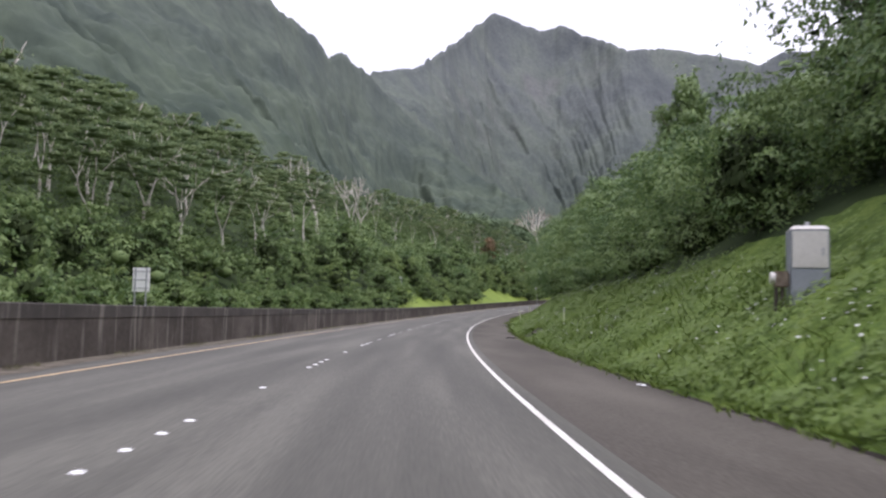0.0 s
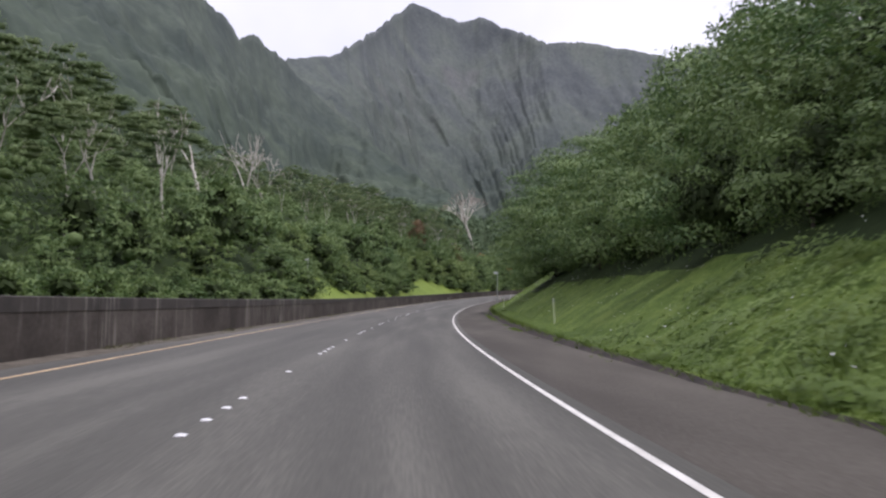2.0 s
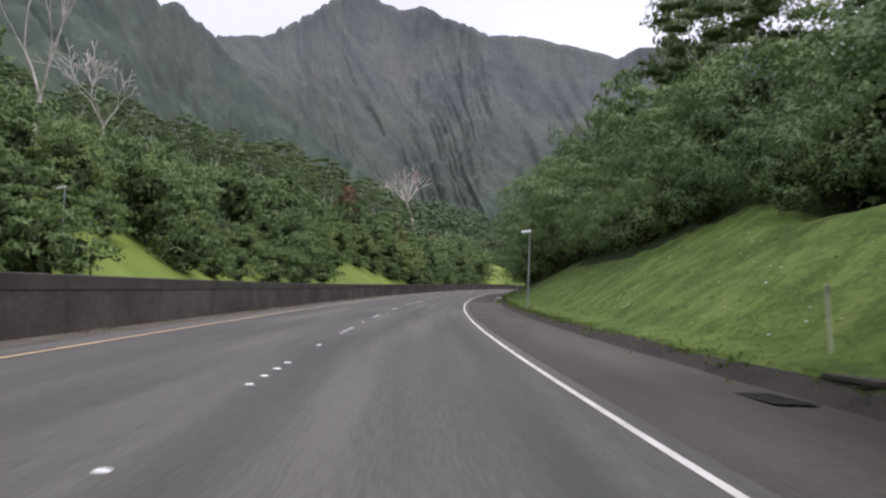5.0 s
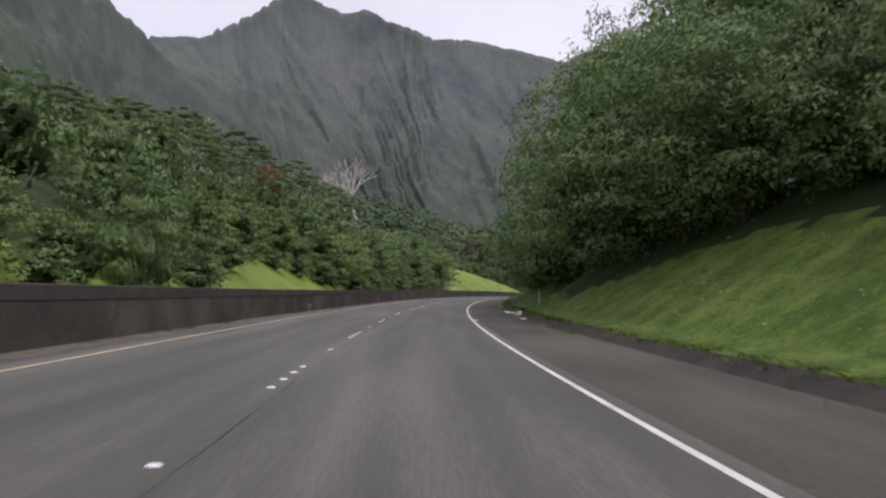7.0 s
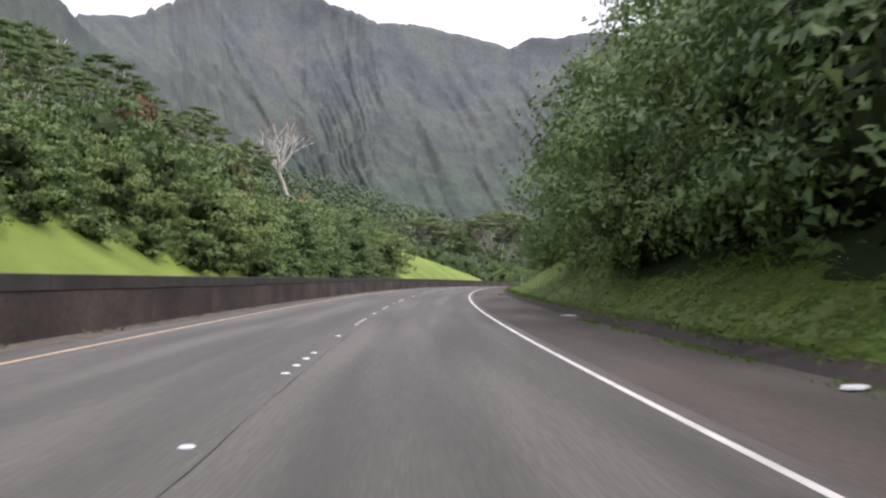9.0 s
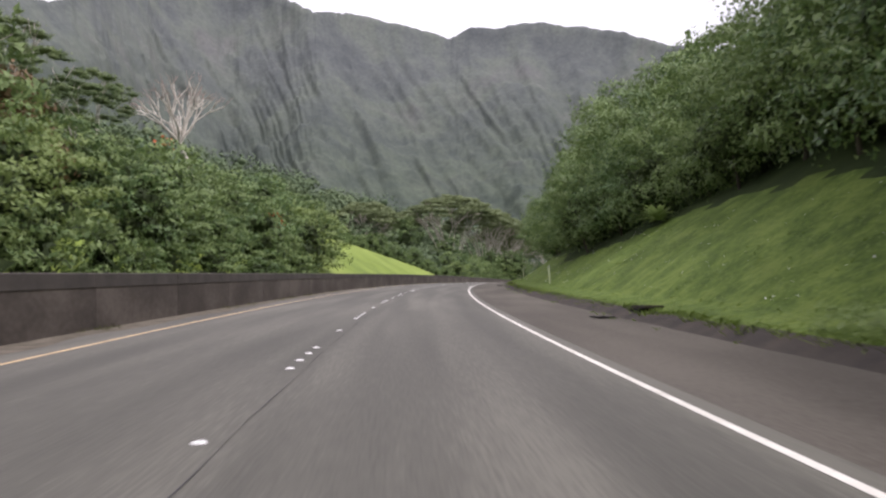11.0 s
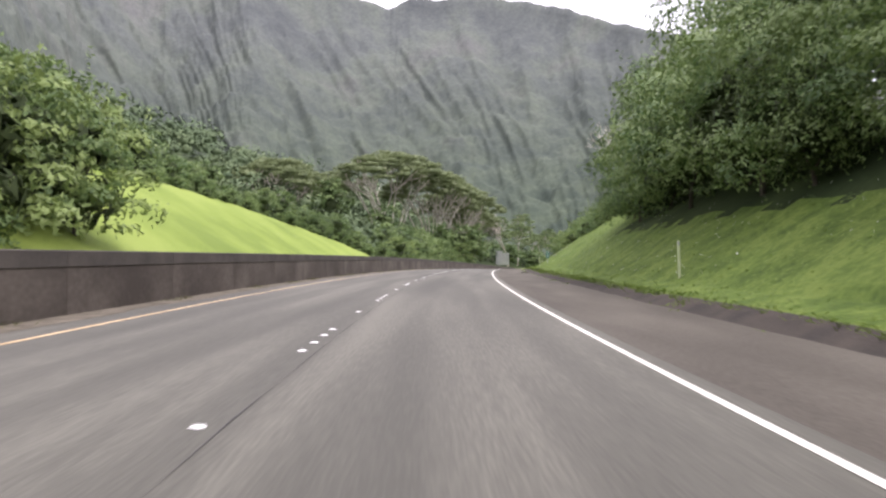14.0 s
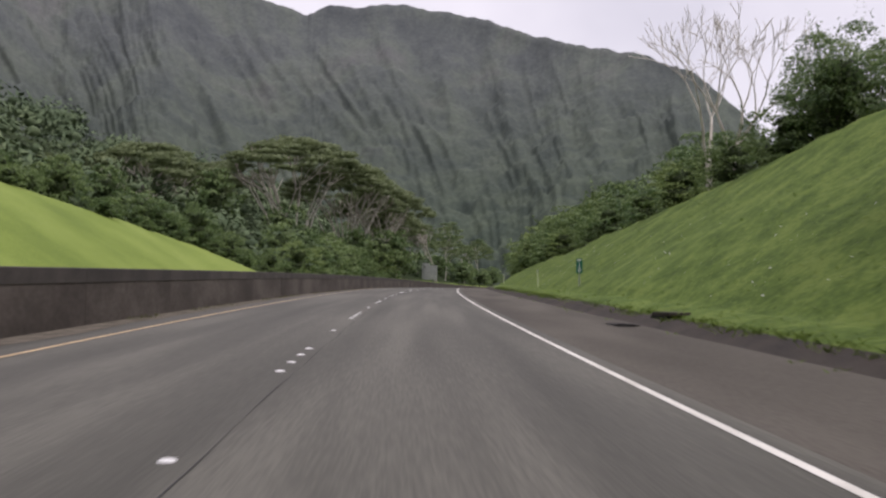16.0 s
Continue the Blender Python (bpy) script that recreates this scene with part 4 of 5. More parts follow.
for x, y, h, r in ((167, 527, 25.5, 1.2), (139, 538, 23, 1.05), (184, 535, 25, 1.0), (150, 560, 24, 0.9), (200, 548, 24, 0.85), (118, 545, 20, 0.9), (215, 575, 20, 0.7), (211, 560, 19, 0.6), (230, 590, 17, 0.6)):
    s, d = nearest(x, y)
    z = min(float(relief(s, d)), 8.0) + float(np.interp(s, SG, RZ))
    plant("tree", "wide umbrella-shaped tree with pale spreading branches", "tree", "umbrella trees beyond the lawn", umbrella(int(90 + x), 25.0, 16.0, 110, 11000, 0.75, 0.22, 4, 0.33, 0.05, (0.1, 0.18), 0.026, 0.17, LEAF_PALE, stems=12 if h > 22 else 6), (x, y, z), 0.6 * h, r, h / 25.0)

for k, (s, e, h) in enumerate(((640, 30, 15), (655, 36, 17), (668, 27, 15), (682, 38, 19), (690, 25, 15), (702, 34, 19), (716, 26, 18), (722, 40, 23), (735, 30, 20))):
    plant("tree", "far feathery green tree beside the bending highway", "tree", "far trees at the bend", FEATHER[k % 5], ground_at(s, -e), k * 1.7, 0.95, h / 18.0)
    plant("shrub", "bushy green broadleaf shrub on the hillside", "shrub", "shrubs on the hillside", HILL_SHRUB[k % 3], ground_at(s + 4, -e + 5), k * 2.3, 1.3, 1.1)

for k, (x, y, size) in enumerate(((176, 516, 1.3), (186, 523, 1.4), (195, 531, 1.35), (200, 543, 1.35), (160, 515, 1.3), (148, 522, 1.4))):
    plant("shrub", "bushy green broadleaf shrub on the hillside", "shrub", "shrubs on the hillside", HILL_SHRUB[k % 3], ground_at(*nearest(x, y)) - Vector((0, 0, 0.5)), k * 2.1, size, size * (1.0 + 0.12 * (k % 3)))

plant("tree", "rust-coloured tree among the green hillside trees", "tree", "", RUSTY[0], ground_at(303, -38), 0.5, 1.35, 1.75)

# bare, pale trees
for k, (x, y, h, look_as) in enumerate(((-13.7, 250.6, 17, (101, 5, 0.62, 0.2)), (-20.9, 204.7, 19, (102, 3, 0.35, 0.5)), (-14, 213, 17, (103, 3, 0.35, 0.5)), (-25, 192, 16, (104, 3, 0.4, 0.45)))):
    s, d = nearest(x, y)
    seed, depth, spread, lift = look_as
    plant("bare_tree", "leafless pale grey tree standing above the bushes", "tree", "leafless trees", bare(seed, h, depth, spread, lift, None, 0.3, 1.25 if h > 25 else 0.9, 0.1 if h > 25 else 0.06), ground_at(s, d), k * 1.3)
TWIG = material("reddish_twigs", [(0.24, 0.18, 0.15), (0.36, 0.28, 0.24)], 1.2, 0.9, 0)

plant("bare_tree", "small leafless pale tree behind the guide sign", "tree", "leafless trees", bare(131, 19, 4, 0.4, 0.3, None, 0.42, 0.95, 0.17), ground_at(*nearest(239.5, 583.5)), 1.7)


def fan_tree(seed, fork, reach, limbs):
    """A leafless tree whose limbs fan out from one high fork, with thin twigs at their ends."""
    rng = np.random.default_rng(seed)
    segs, tips, twigs = [], [], []
    grow(rng, (0, 0, -0.5), (0.02, 0, 1), fork, 0.75, 0, 0.3, segs, tips)
    top = tips.pop()
    for i in range(limbs):
        a, lean = i * 2.4, 0.18 + 0.62 * math.sqrt((i + 0.5) / limbs)
        d = (math.cos(a) * math.sin(lean), math.sin(a) * math.sin(lean), math.cos(lean))
        grow(rng, top, d, reach * rng.uniform(0.3, 0.4), 0.42, 2, 0.42, segs, tips, 0.1, (2, 3), 0.78)
    for p in tips:
        for _ in range(3):
            d = rng.normal(size=3) * 0.45 + (p - top) / np.linalg.norm(p - top)
            q = p + d / np.linalg.norm(d) * reach * rng.uniform(0.1, 0.2)
            twigs.append((p, q, 0.05, 0.035))
    segs = [(p, q, max(a, 0.15), max(b, 0.13)) for p, q, a, b in segs]
    return [("trunk", tubes_mesh("trunk", segs, BARK)), ("crown", tubes_mesh("crown", twigs, TWIG, 4))]


plant("bare_tree", "leafless tree with a fan of pale limbs and reddish twigs", "tree", "leafless trees", fan_tree(127, 13.5, 15.0, 8), ground_at(*nearest(70, 450)), 5.2)
for k, (s, d, size, tall) in enumerate(((402, 17.8, 0.7, 0.76), (406.5, 19.0, 0.65, 0.74))):
    plant("tree", "dark green broadleaf tree behind the grass crest", "tree", "trees behind the bank", EDGE_TREE[k], ground_at(s, d) - Vector((0, 0, 0.4)), k * 2.0, size, tall)
plant("bare_tree", "leafless pale tree on the crest of the grass bank", "tree", "leafless trees", bare(111, 11.8, 5, 0.56, 0.26, None, 0.17, 1.0, 0.018), ground_at(416.5, 16.6))
plant("bare_tree", "leafless pale tree on the crest of the grass bank", "tree", "leafless trees", bare(112, 10.6, 5, 0.56, 0.26, None, 0.17, 1.0, 0.018), ground_at(412, 16.6), 1.0)


# undergrowth and far hillside: canopy clumps nobody could count
def forest(name, label, points, size, leaf, per, seed, mat=None, core=0.5):
    rng = np.random.default_rng(seed)
    P = np.array(points, float)
    way = rng.normal(size=(len(P) * per, 3))
    way[:, 2] = np.abs(way[:, 2]) * 0.9 - 0.15
    way /= np.linalg.norm(way, axis=1)[:, None]
    k = np.repeat(size * rng.uniform(0.6, 1.4, len(P)), per)[:, None]
    pos = np.repeat(P, per, 0) + way * k * rng.uniform(0.75, 1.1, (len(way), 1)) * (1, 1, 0.75)
    nrm = way + rng.normal(size=way.shape) * 0.3 + (0, 0, 0.3)
    v, f = leaves(rng, pos, nrm, leaf * 1.2, leaf * 0.9)
    bv, bf = ball(1)
    one = k[::per] * core * (1, 1, 0.75)
    v2 = (P[:, None] + bv[None] * one[:, None]).reshape(-1, 3)
    f2 = (bf[None] + len(v) + np.arange(len(P))[:, None, None] * len(bv)).reshape(-1, 3)
    me = mesh_from(name, np.concatenate([v, v2]), np.concatenate([f[:, [0, 1, 2]], f2]), mat or FOREST, smooth=True)
    soft = np.concatenate([np.repeat(way + (0, 0, 0.25), 4, 0), np.tile(bv, (len(P), 1))])
    me.normals_split_custom_set_from_vertices(soft / np.linalg.norm(soft, axis=1)[:, None])
    return tagged(new(name, me), label, "forest", kind="stuff")


rng = np.random.default_rng(5)
ss, ee = rng.uniform(20, 350, 1250), rng.uniform(0, 1, 1250) ** 1.2
ee = np.where(ss < 150, 28.0, 33.0) + 80 * ee
P = along(ss, -ee, relief(ss, -ee))
P[:, 2] += rng.uniform(0.5, 4.0, len(P))
forest("undergrowth", "tangled green undergrowth between the trunks on the hillside", P, 2.4, 0.5, 66, 4, LEAF_WARM, 0.3)
ss, ee = rng.uniform(60, 720, 2600), 95 + 480 * rng.uniform(0, 1, 2600) ** 1.5
keep = (ss > 250) | (ee > 165)
ss, ee = ss[keep], ee[keep]
P = along(ss, -ee, relief(ss, -ee))
P[:, 2] += 2 + rng.uniform(0, 5, len(P))
forest("hillside_forest", "dense dark green forest canopy on the far hillside", P, 5.0, 1.35, 52, 6, None, 0.32)
ss, ee = rng.uniform(400, 740, 1200), rng.uniform(-95, 110, 1200)
keep = ((ss > 480) & ((ee > 24) | (ee < -14))) | (ee > 42)
ss, ee = ss[keep], ee[keep]
P = along(ss, -ee, relief(ss, -ee))
P[:, 2] += rng.uniform(0, 5, len(P))
forest("valley_forest", "green forest canopy closing the valley ahead", P, 3.2, 0.95, 66, 8, None, 0.32)


# ---- roadside things ----
def stand(name, label, category, group, s, d, h=0.0, turn=0.0):
    """An Empty on the ground beside the road, its y axis along the road."""
    e = new(name)
    e.matrix_basis = Matrix.Translation(ground_at(s, d) + Vector((0, 0, h))) @ Matrix.Rotation(radians(heading(s) + turn), 4, "Z")
    return tagged(e, label, category, group)


def cabinet():
    e = stand("utility_cabinet", "grey metal roadside utility cabinet with a pale upper door", "utility cabinet", "", 14.7, 7.25, -0.49, -15)
    part("plinth", box(0.74, 0.66, 0.3, (0, 0, 0.15), 0.01), CONCRETE, e)
    part("body", box(0.62, 0.56, 1.3, (0, 0, 0.93), 0.015), GREY_PAINT, e)
    door = part("door", box(0.56, 0.025, 0.62, (0, -0.29, 1.24), 0.008), PALE_PAINT, e, "pale beige upper door")
    part("handle", box(0.03, 0.03, 0.14, (0.2, -0.315, 1.2), 0.008), STEEL, door)
    part("lower_panel", box(0.56, 0.02, 0.56, (0, -0.288, 0.62), 0.006), GREY_PAINT, e)
    roof = bmesh.new()
    bmesh.ops.create_cube(roof, size=1, matrix=Matrix.Translation((0, 0, 1.61)) @ Matrix.Diagonal((0.64, 0.58, 0.07, 1)))
    for v in roof.verts:
        if v.co.z > 1.61:
            v.co.x *= 0.78
            v.co.y *= 0.82
    bmesh.ops.bevel(roof, geom=roof.edges[:], offset=0.01, segments=2, affect="EDGES")
    part("roof", roof, PALE_PAINT, e)
    part("vent", rod(0.05, 1.65, 1.73, 0.04), STEEL, e)
    meter = part("meter_box", box(0.24, 0.24, 0.27, (-0.44, -0.1, 0.74), 0.02), RUSTY_STEEL, e, "small weathered brown meter box")
    part("dial", rod(0.1, -0.04, 0.04, sides=16), PALE_PAINT, meter, at=pose(-0.58, -0.14, 0.76, 0, 90, 0))
    for x in (-0.42, -0.52):
        part("conduit", rod(0.035, 0.0, 0.62, at=(x, -0.1)), DARK_BARK, e)


cabinet()


def delineator(s, d, tilt):
    e = stand("marker_post", "slim white roadside marker post in the grass", "marker post", "marker posts along the shoulder", s, d, -0.45 if s < 60 else -0.1)
    e.matrix_basis = e.matrix_basis @ pose(0, 0, 0, tilt[0], tilt[1], 0)
    part("post", box(0.068, 0.03, 1.2, (0, 0, 0.55), 0.006), POST_PAINT, e)
    part("reflector", box(0.06, 0.008, 0.12, (0, -0.02, 1.06), 0.003), STEEL, e, "grey reflector near the top")


for s, d, tilt in ((36.5, 6.05, (0, 2)), (81, 6.0, (3, -4)), (127, 6.35, (0, -4)), (216.5, 6.75, (0, -1)), (262, 6.5, (0, 4)), (301.6, 6.75, (-2, -4)), (345.6, 6.85, (0, -2)), (417, 6.7, (0, -3)), (462, 6.9, (0, 0))):
    delineator(s, d, tilt)


def path_lamp(s, d):
    e = stand("lamp_post", "slender grey lamp post with a flat tilted head", "lamp post", "lamp posts beside the road", s, d)
    part("pole", rod(0.055, -0.2, 4.1, 0.04), STEEL, e)
    part("base_plate", box(0.24, 0.24, 0.03, (0, 0, 0.02), 0.005), STEEL, e)
    head = part("lamp_head", box(0.5, 0.34, 0.07, (-0.2, 0, 4.2), 0.015), SIGN_BACK, e)
    head.matrix_basis = pose(0, 0, 0, 0, 0, 0) @ Matrix.Translation((0, 0, 4.2)) @ pose(0, 0, 0, 24, -10, 0) @ Matrix.Translation((0, 0, -4.2))
    part("bracket", box(0.06, 0.2, 0.05, (0, 0, 3.55), 0.006), STEEL, e)


path_lamp(161, 5.45)
path_lamp(162, -20.3)


def mile_marker():
    e = stand("mile_marker", "small green mile marker sign with white digits", "road sign", "", 405, 7.15, -0.05)
    part("post", box(0.05, 0.03, 1.1, (0, 0.02, 0.5), 0.004), STEEL, e)
    plate = part("plate", box(0.28, 0.008, 0.66, (0, 0, 0.85), 0.003), SIGN_GREEN, e)
    part("heading_bar", box(0.2, 0.003, 0.05, (0, -0.0065, 1.12)), SIGN_WHITE, plate)
    for k, ch in enumerate("10"):
        cu = bpy.data.curves.new("digit", "FONT")
        cu.body, cu.size, cu.align_x, cu.extrude = ch, 0.3, "CENTER", 0.001
        cu.materials.append(SIGN_WHITE)
        o = new("digit", cu)
        o.parent = plate
        o.matrix_basis = pose(0, -0.0065, 0.84 - 0.26 * k, 90, 0, 0)


mile_marker()


def back_sign(name, label, place, turn, w, h, bottom, legs):
    """A sign seen from behind: sheet, ribs and posts."""
    e = new(name)
    e.matrix_basis = Matrix.Translation(place) @ Matrix.Rotation(radians(turn), 4, "Z")
    tagged(e, label, "road sign")
    part("panel", box(w, 0.02, h, (0, 0, bottom + h / 2), 0.004), SIGN_BACK if w > 3 else SIGN_WHITE, e)
    for x in legs:
        part("post", box(0.09, 0.06, bottom + h, (x, -0.05, (bottom + h) / 2), 0.006), STEEL, e)
    for k in range(3):
        part("rib", box(w * 0.96, 0.03, 0.05, (0, -0.026, bottom + h * (0.15 + 0.35 * k)), 0.004), STEEL, e)
    return e


back_sign("road_sign", "pale back of a roadside sign on two posts", ground_at(57, -19.8), heading(57) - 8, 1.25, 1.6, 2.1, (-0.4, 0.4))
sd_ = nearest(229, 570)
gz = along(sd_[0], sd_[1], min(2.0, float(relief(sd_[0], sd_[1]))))
big = back_sign("guide_sign", "large grey back of a highway guide sign", (229, 570, gz[2]), heading(sd_[0]), 4.6, 4.2, max(1.2, 16.3 - gz[2]), (-1.6, 1.6))
part("exit_panel", box(2.2, 0.02, 0.7, (-1.1, 0, max(1.2, 16.3 - gz[2]) + 4.56), 0.004), SIGN_BACK, big)


# storm drains in the gutter
GRATE = material("dark_iron_grate", [(0.022, 0.02, 0.019), (0.045, 0.042, 0.038)], 6, 0.7, 0.3, 30)
# black on a solid block paints the shade inside the drain's mouth
MOUTH_SHADE = material("drain_mouth_shade", [(0.006, 0.006, 0.006), (0.012, 0.012, 0.012)], 3, 0.95, 0)
for s in (43, 124.5, 213, 273, 327.5, 385):
    e = stand("storm_drain", "concrete storm drain inlet with a dark opening in the gutter", "storm drain", "storm drains along the gutter", s, float(pave(s)) - 0.05)
    grate = part("grate", box(0.5, 1.3, 0.014, (-0.32, 0, 0.012), 0.004), GRATE, e, "flat dark iron grate")
    for k in range(9):
        part("bar", box(0.42, 0.05, 0.012, (-0.32, -0.56 + 0.14 * k, 0.022), 0.003), GRATE, grate)
    part("opening", box(0.3, 1.1 if s > 50 else 2.6, 0.26, (0.62 if s > 50 else 0.85, 0, 0.08), 0.03), MOUTH_SHADE, e, "solid black block coloured as the shaded mouth of the drain")
    part("hood", box(0.5, 1.4 if s > 50 else 3.2, 0.08, (0.8 if s > 50 else 1.0, 0, 0.25), 0.025), CONCRETE, e)


# litter on the shoulder
def crumpled(seed, size):
    rng2 = np.random.default_rng(seed)
    bm = bmesh.new()
    bmesh.ops.create_icosphere(bm, subdivisions=2, radius=1)
    for v in bm.verts:
        k = 1 + 0.25 * rng2.normal()
        v.co = Vector((v.co.x * size[0] * k, v.co.y * size[1] * k, max(-0.02, v.co.z) * size[2] * k))
    return bm


for q, (s, d, size) in enumerate(((212, 4.75, (0.38, 0.16, 0.06)), (208.2, 4.95, (0.16, 0.14, 0.22)), (207.6, 4.85, (0.18, 0.1, 0.06)), (200.2, 4.55, (0.17, 0.08, 0.05)), (201.0, 4.5, (0.07, 0.05, 0.03)), (234, 4.72, (0.25, 0.1, 0.03)), (215, 4.6, (0.2, 0.1, 0.05)), (15, 4.5, (0.2, 0.06, 0.02)), (35, 4.72, (0.16, 0.08, 0.02)), (197, 2.2, (0.14, 0.05, 0.02)))):
    ob = part("litter", crumpled(300 + q, size), SIGN_WHITE)
    ob.location, ob.rotation_euler = along(s, d, 0.02), (0, 0, q * 1.1)
    tagged(ob, "crumpled white plastic litter on the asphalt shoulder", "litter", "litter on the shoulder")
pieces = []
ring = [np.array((0.17 * math.cos(a), 0.05 * math.sin(2 * a), 0.52 + 0.2 * math.sin(a))) for a in np.linspace(0, 6.28, 13)]
pieces += [(p, q, 0.022, 0.022) for p, q in zip(ring[:-1], ring[1:])]
pieces += [((0, 0, 0.02), (0.02, 0, 0.33), 0.025, 0.022), ((0, 0, 0.03), (0.1, 0.55, 0.03), 0.03, 0.03)]
hoop = new("bent_wire", tubes_mesh("bent_wire", pieces, SIGN_BACK))
hoop.location, hoop.scale = along(206.7, WALL + 0.32, 0.0), (0.6, 0.6, 0.6)
tagged(hoop, "bent pale metal hoop lying against the wall", "debris")


# rosette plant at the edge of the trees
def rosette(seed, size, count=46):
    rng2 = np.random.default_rng(seed)
    vs, fs = [], []
    for q in range(count):
        a, up = q * 2.4, 0.25 + 1.1 * q / count
        out = np.array((math.cos(a), math.sin(a), 0.0))
        side = np.array((-math.sin(a), math.cos(a), 0.0))
        L = size * rng2.uniform(0.75, 1.1)
        o = len(vs)
        for t, w in ((0.05, 0.05), (0.4, 0.11), (0.75, 0.08), (1.0, 0.01)):
            c = out * L * t * math.cos(up * (1 - 0.35 * t)) + np.array((0, 0, L * (t * math.sin(up) - 0.35 * t * t)))
            vs += [c - side * w * size, c + side * w * size]
        fs += [(o + k, o + k + 1, o + k + 3, o + k + 2) for k in (0, 2, 4)]
    return mesh_from("rosette", vs, fs, ROSETTE)


ROSETTE = material("pale_rosette_leaf", [(0.26, 0.36, 0.12), (0.42, 0.52, 0.22)], 3, 0.5, 0, None, 0.3, 0.4, translucent=0.2)
plant("rosette_plant", "pale green rosette plant at the edge of the trees", "plant", "", [("rosette", rosette(3, 1.15))], Vector(along(292.5, 10.9, 3.55)), 0.4)
plant("rosette_plant", "pale green rosette plant at the edge of the trees", "plant", "", [("rosette", rosette(4, 0.6))], Vector(along(293.4, 11.1, 3.6)), 1.4)


# ---- grass, weeds and small flowers: stuff ----
COVER = material("groundcover_leaves", [(0.105, 0.165, 0.032), (0.138, 0.205, 0.043), (0.175, 0.25, 0.062)], 0.7, 0.6, 0, None, 0.3, 0.3, per_object=0.04, translucent=0.3)


def tufts(name, label, category, S, Dd, high, mat, seed, blades=3, width=0.05, lean=0.5, base=None):
    rng2 = np.random.default_rng(seed)
    n = len(S) * blades
    P = np.repeat(along(S, Dd, relief(S, Dd)) if base is None else base, blades, 0) + rng2.normal(size=(n, 3)) * (0.09, 0.09, 0.0)
    P[:, 2] -= 0.05
    a = rng2.uniform(0, 6.28, n)
    side = np.stack([np.cos(a), np.sin(a), np.zeros(n)], 1)
    h = np.repeat(high, blades) * rng2.uniform(0.6, 1.25, n)
    tip = P + np.stack([rng2.normal(size=n) * lean * h, rng2.normal(size=n) * lean * h, h], 1)
    mid = (P + tip) / 2 + np.stack([np.zeros(n), np.zeros(n), h * 0.12], 1)
    w = (width * rng2.uniform(0.6, 1.4, n))[:, None]
    v = np.stack([P - side * w * 0.5, P + side * w * 0.5, mid + side * w * 0.45, tip, mid - side * w * 0.45], 1).reshape(-1, 3)
    f = np.arange(n * 5).reshape(-1, 5)
    me = mesh_from(name, v, f, mat, smooth=True)
    if base is None:
        me.normals_split_custom_set_from_vertices(np.repeat(uphill(S), blades * 5, 0))
    return tagged(new(name, me), label, category, kind="stuff")


def clear(S, Dd):
    """Away from the recess of the first drain."""
    return ~((S > 39.6) & (S < 45.6) & (Dd < 5.7))


def uphill(S):
    """Normal of the right bank."""
    psi = np.interp(S, SG, PSI)
    return np.stack([-0.56 * np.cos(psi), 0.56 * np.sin(psi), np.full(len(S), 0.83)], 1)


rng = np.random.default_rng(17)
N = 60000
S = rng.uniform(-4, 440, N)
span = np.where(S < 375, 4.8, 8.5)
Dd = lawn(S) + 0.03 + span * rng.uniform(0, 1, N) ** 1.4
keep = clear(S, Dd) & ((Dd < tree_line(S) + 0.3) | (S > 375))
S, Dd = S[keep], Dd[keep]
N = len(S)
P = along(S, Dd, relief(S, Dd) + rng.uniform(0.0, 0.12, N) * np.where(S < 60, 2.2, 1.0))
v, f = leaves(rng, P, rng.normal(size=P.shape) * 0.25 + uphill(S), 0.13, 0.04)
me = mesh_from("bank_grass", v, f, BLADE, smooth=True)
me.normals_split_custom_set_from_vertices(np.repeat(uphill(S), 4, 0))
tagged(new("bank_grass", me), "short uneven green grass on the roadside bank", "grass", kind="stuff")
N = 8500
S = rng.uniform(0, 440, N)
drape = np.array([noise.noise(Vector((a * 0.45, 0, 33))) + 0.6 * noise.noise(Vector((a * 1.6, 0, 8))) for a in S])
over = (toe(S) - pave(S)) * (0.12 + 0.3 * drape).clip(0.02, 0.4)
tufts("edge_grass", "longer grass hanging over the edge of the shoulder", "grass", S, lawn(S) + 0.22 - (over + 0.2) * rng.uniform(0, 1, N), np.full(N, 0.1), BLADE, 19, 4, 0.022, 1.1)
N = 3600
S = np.concatenate([rng.uniform(2, 70, N), rng.uniform(212, 264, N // 2)])
Dd = lawn(S) + 0.05 + 4.4 * rng.uniform(0, 1, len(S)) ** 1.3
S, Dd = np.repeat(S, 9), np.repeat(Dd, 9)
S, Dd = S + rng.normal(size=len(S)) * 0.13, Dd + rng.normal(size=len(S)) * 0.11
keep = clear(S, Dd) & (Dd > lawn(S)) & (Dd < tree_line(S) + 0.3)
S, Dd = S[keep], Dd[keep]
lump = np.array([noise.noise(Vector((a * 0.5, b * 0.8, 1))) for a, b in zip(S, Dd)])
P = along(S, Dd, relief(S, Dd)) + np.stack([0 * S, 0 * S, rng.uniform(0.05, 0.3, len(S)) * (0.6 + lump) * np.where(S < 66, 1.7, np.where((S > 212) & (S < 264), 1.5, 0.5))], 1)
v, f = leaves(rng, P, rng.normal(size=P.shape) * 0.2 + uphill(S), 0.13, 0.08)
me = mesh_from("groundcover", v, f, COVER, smooth=True)
me.normals_split_custom_set_from_vertices(np.repeat(uphill(S), 4, 0))
tagged(new("groundcover", me), "leafy green groundcover weeds on the bank", "weeds", kind="stuff")
N = 2600
S = np.concatenate([rng.uniform(0, 60, N // 2), rng.uniform(60, 440, N)])
Dd = toe(S) + 0.3 + 4.0 * rng.uniform(0, 1, len(S)) ** 1.2
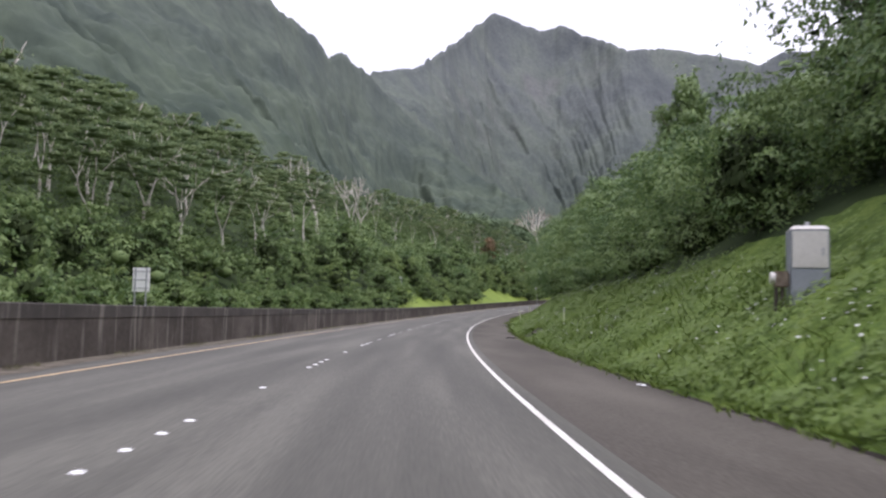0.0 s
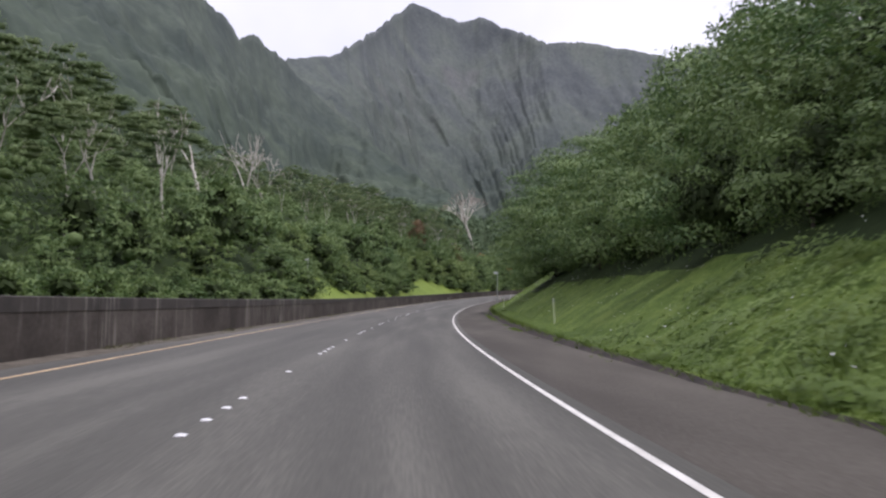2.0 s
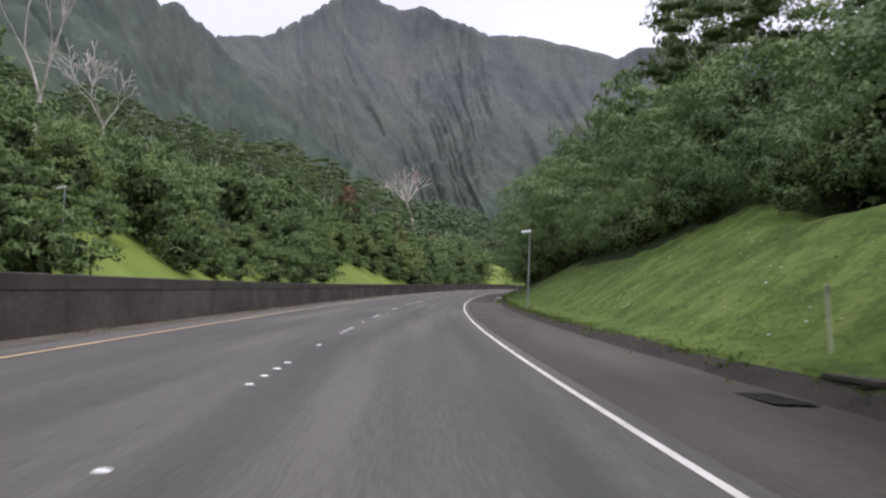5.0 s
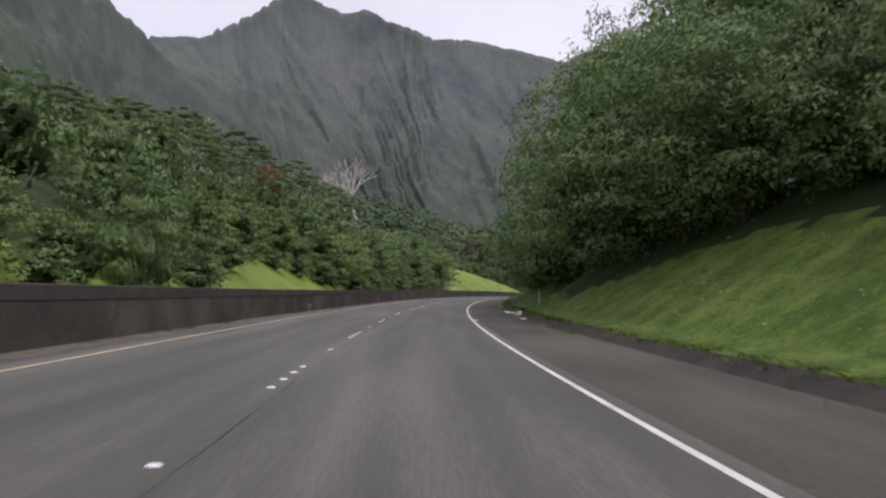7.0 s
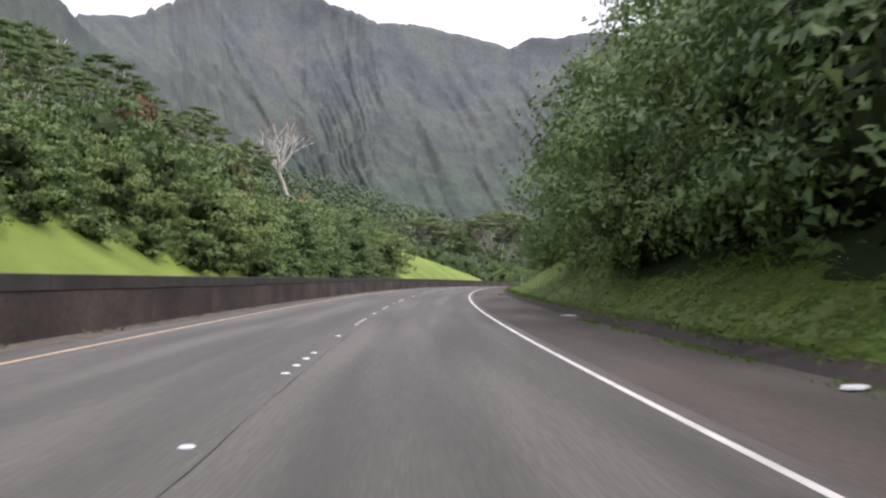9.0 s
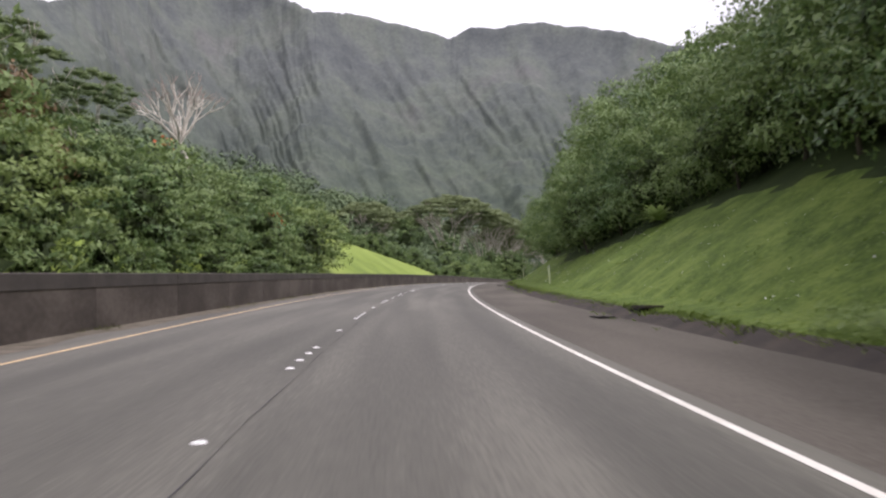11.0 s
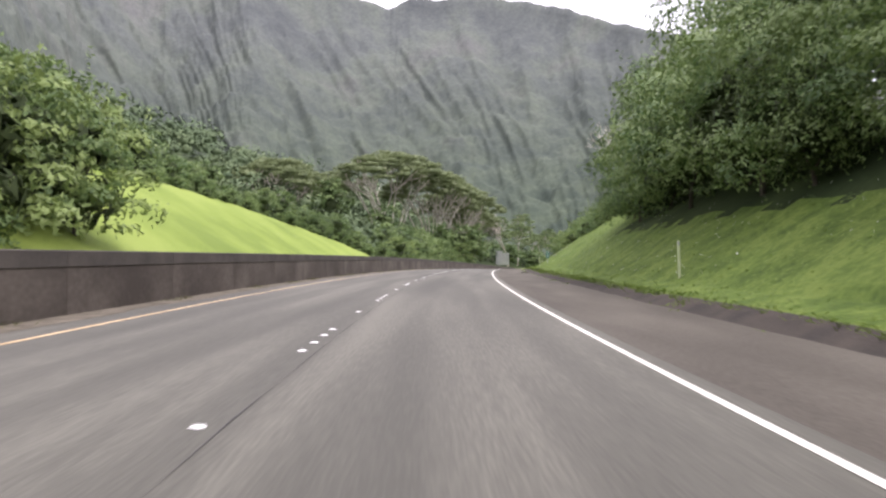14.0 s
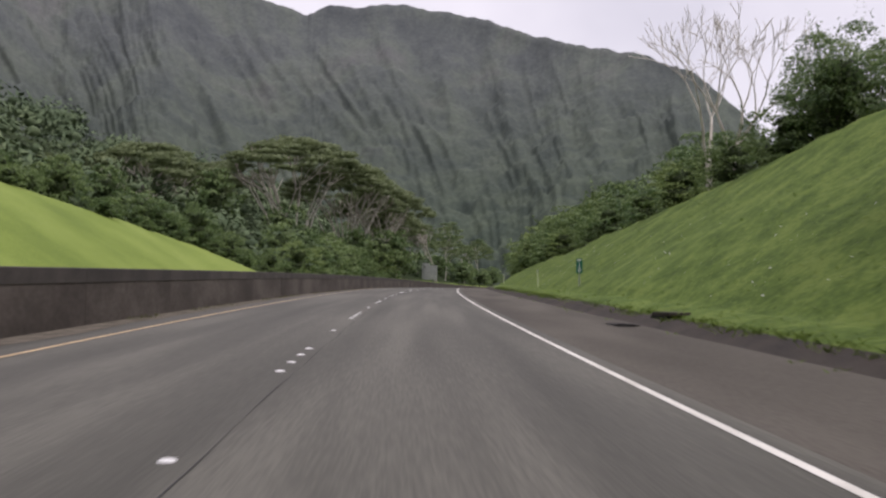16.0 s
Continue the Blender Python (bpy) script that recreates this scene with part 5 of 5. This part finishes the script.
lump = np.array([noise.noise(Vector((a * 0.25, b * 0.5, 6))) for a, b in zip(S, Dd)])
S, Dd = S[lump > -0.05], Dd[lump > -0.05]
S, Dd = S[clear(S, Dd)], Dd[clear(S, Dd)]
P = along(S, Dd, relief(S, Dd) + np.where(S < 62, 0.3, 0.15))
v, f = leaves(rng, P, rng.normal(size=P.shape) * 0.4 + uphill(S), 0.045, 0.04)
tagged(new("wildflowers", mesh_from("wildflowers", v, f, SIGN_WHITE)), "small white wildflowers scattered in the grass", "flowers", kind="stuff")
N = 3000
S = rng.uniform(2, 58, N)
Dd = toe(S) + 0.1 + 3.6 * rng.uniform(0, 1, N)
S, Dd = S[clear(S, Dd)], Dd[clear(S, Dd)]
lump = np.array([noise.noise(Vector((a * 0.4, b * 0.7, 14))) for a, b in zip(S, Dd)])
tufts("tall_weeds", "tall soft green weeds on the near bank", "weeds", S, Dd, 0.2 + 0.16 * lump, COVER, 31, 5, 0.026, 0.6)
N = 1500
S = np.concatenate([rng.uniform(80, 120, N // 2), rng.uniform(186, 232, N // 2), rng.uniform(0, 420, N // 4)])
lump = np.array([noise.noise(Vector((a * 0.22, 4, 2))) for a in S])
S = S[lump > 0.0]
tufts("shoulder_weeds", "thin strip of weeds growing along the pavement's edge", "weeds", S, pave(S) - 0.05 + 0.09 * rng.normal(size=len(S)), np.full(len(S), 0.055), BLADE, 29, 4, 0.025, 1.2, along(S, pave(S) - 0.05 + 0.09 * rng.normal(size=len(S)), 0.045))
N = 2600
S = rng.uniform(0, 440, N)
lump = np.array([noise.noise(Vector((a * 0.35, 0, 9))) for a in S])
S = S[lump > 0.05]
tufts("wall_weeds", "sparse dry weeds along the foot of the wall", "weeds", S, np.full(len(S), WALL + 0.2) + rng.normal(size=len(S)) * 0.08, np.full(len(S), 0.1), material("dry_weed", [(0.09, 0.1, 0.045), (0.2, 0.185, 0.11)], 0.8, 0.8, 0, None, 0.3, 0.2, per_object=0.1), 23, 5, 0.018, 0.9, along(S, WALL + 0.2 + 0.14 * np.sin(S * 7), 0.03))


# orange blossoms on one of the hillside shrubs
BLOSSOM = material("orange_petals", [(0.5, 0.09, 0.03), (0.65, 0.16, 0.05)], 3, 0.6, 0)
for s, e, h in ((349, 21.2, 8.2), (346, 20.5, 6.9), (321.5, 23.0, 12.1)):
    P = np.array(along(s, -e, h))[None] + rng.normal(size=(26, 3)) * (0.5, 0.5, 0.22)
    v, f = leaves(rng, P, rng.normal(size=P.shape), 0.3, 0.2)
    tagged(new("blossom_spray", mesh_from("blossom_spray", v, f, BLOSSOM)), "spray of orange blossoms on a green shrub", "flowers", kind="stuff")
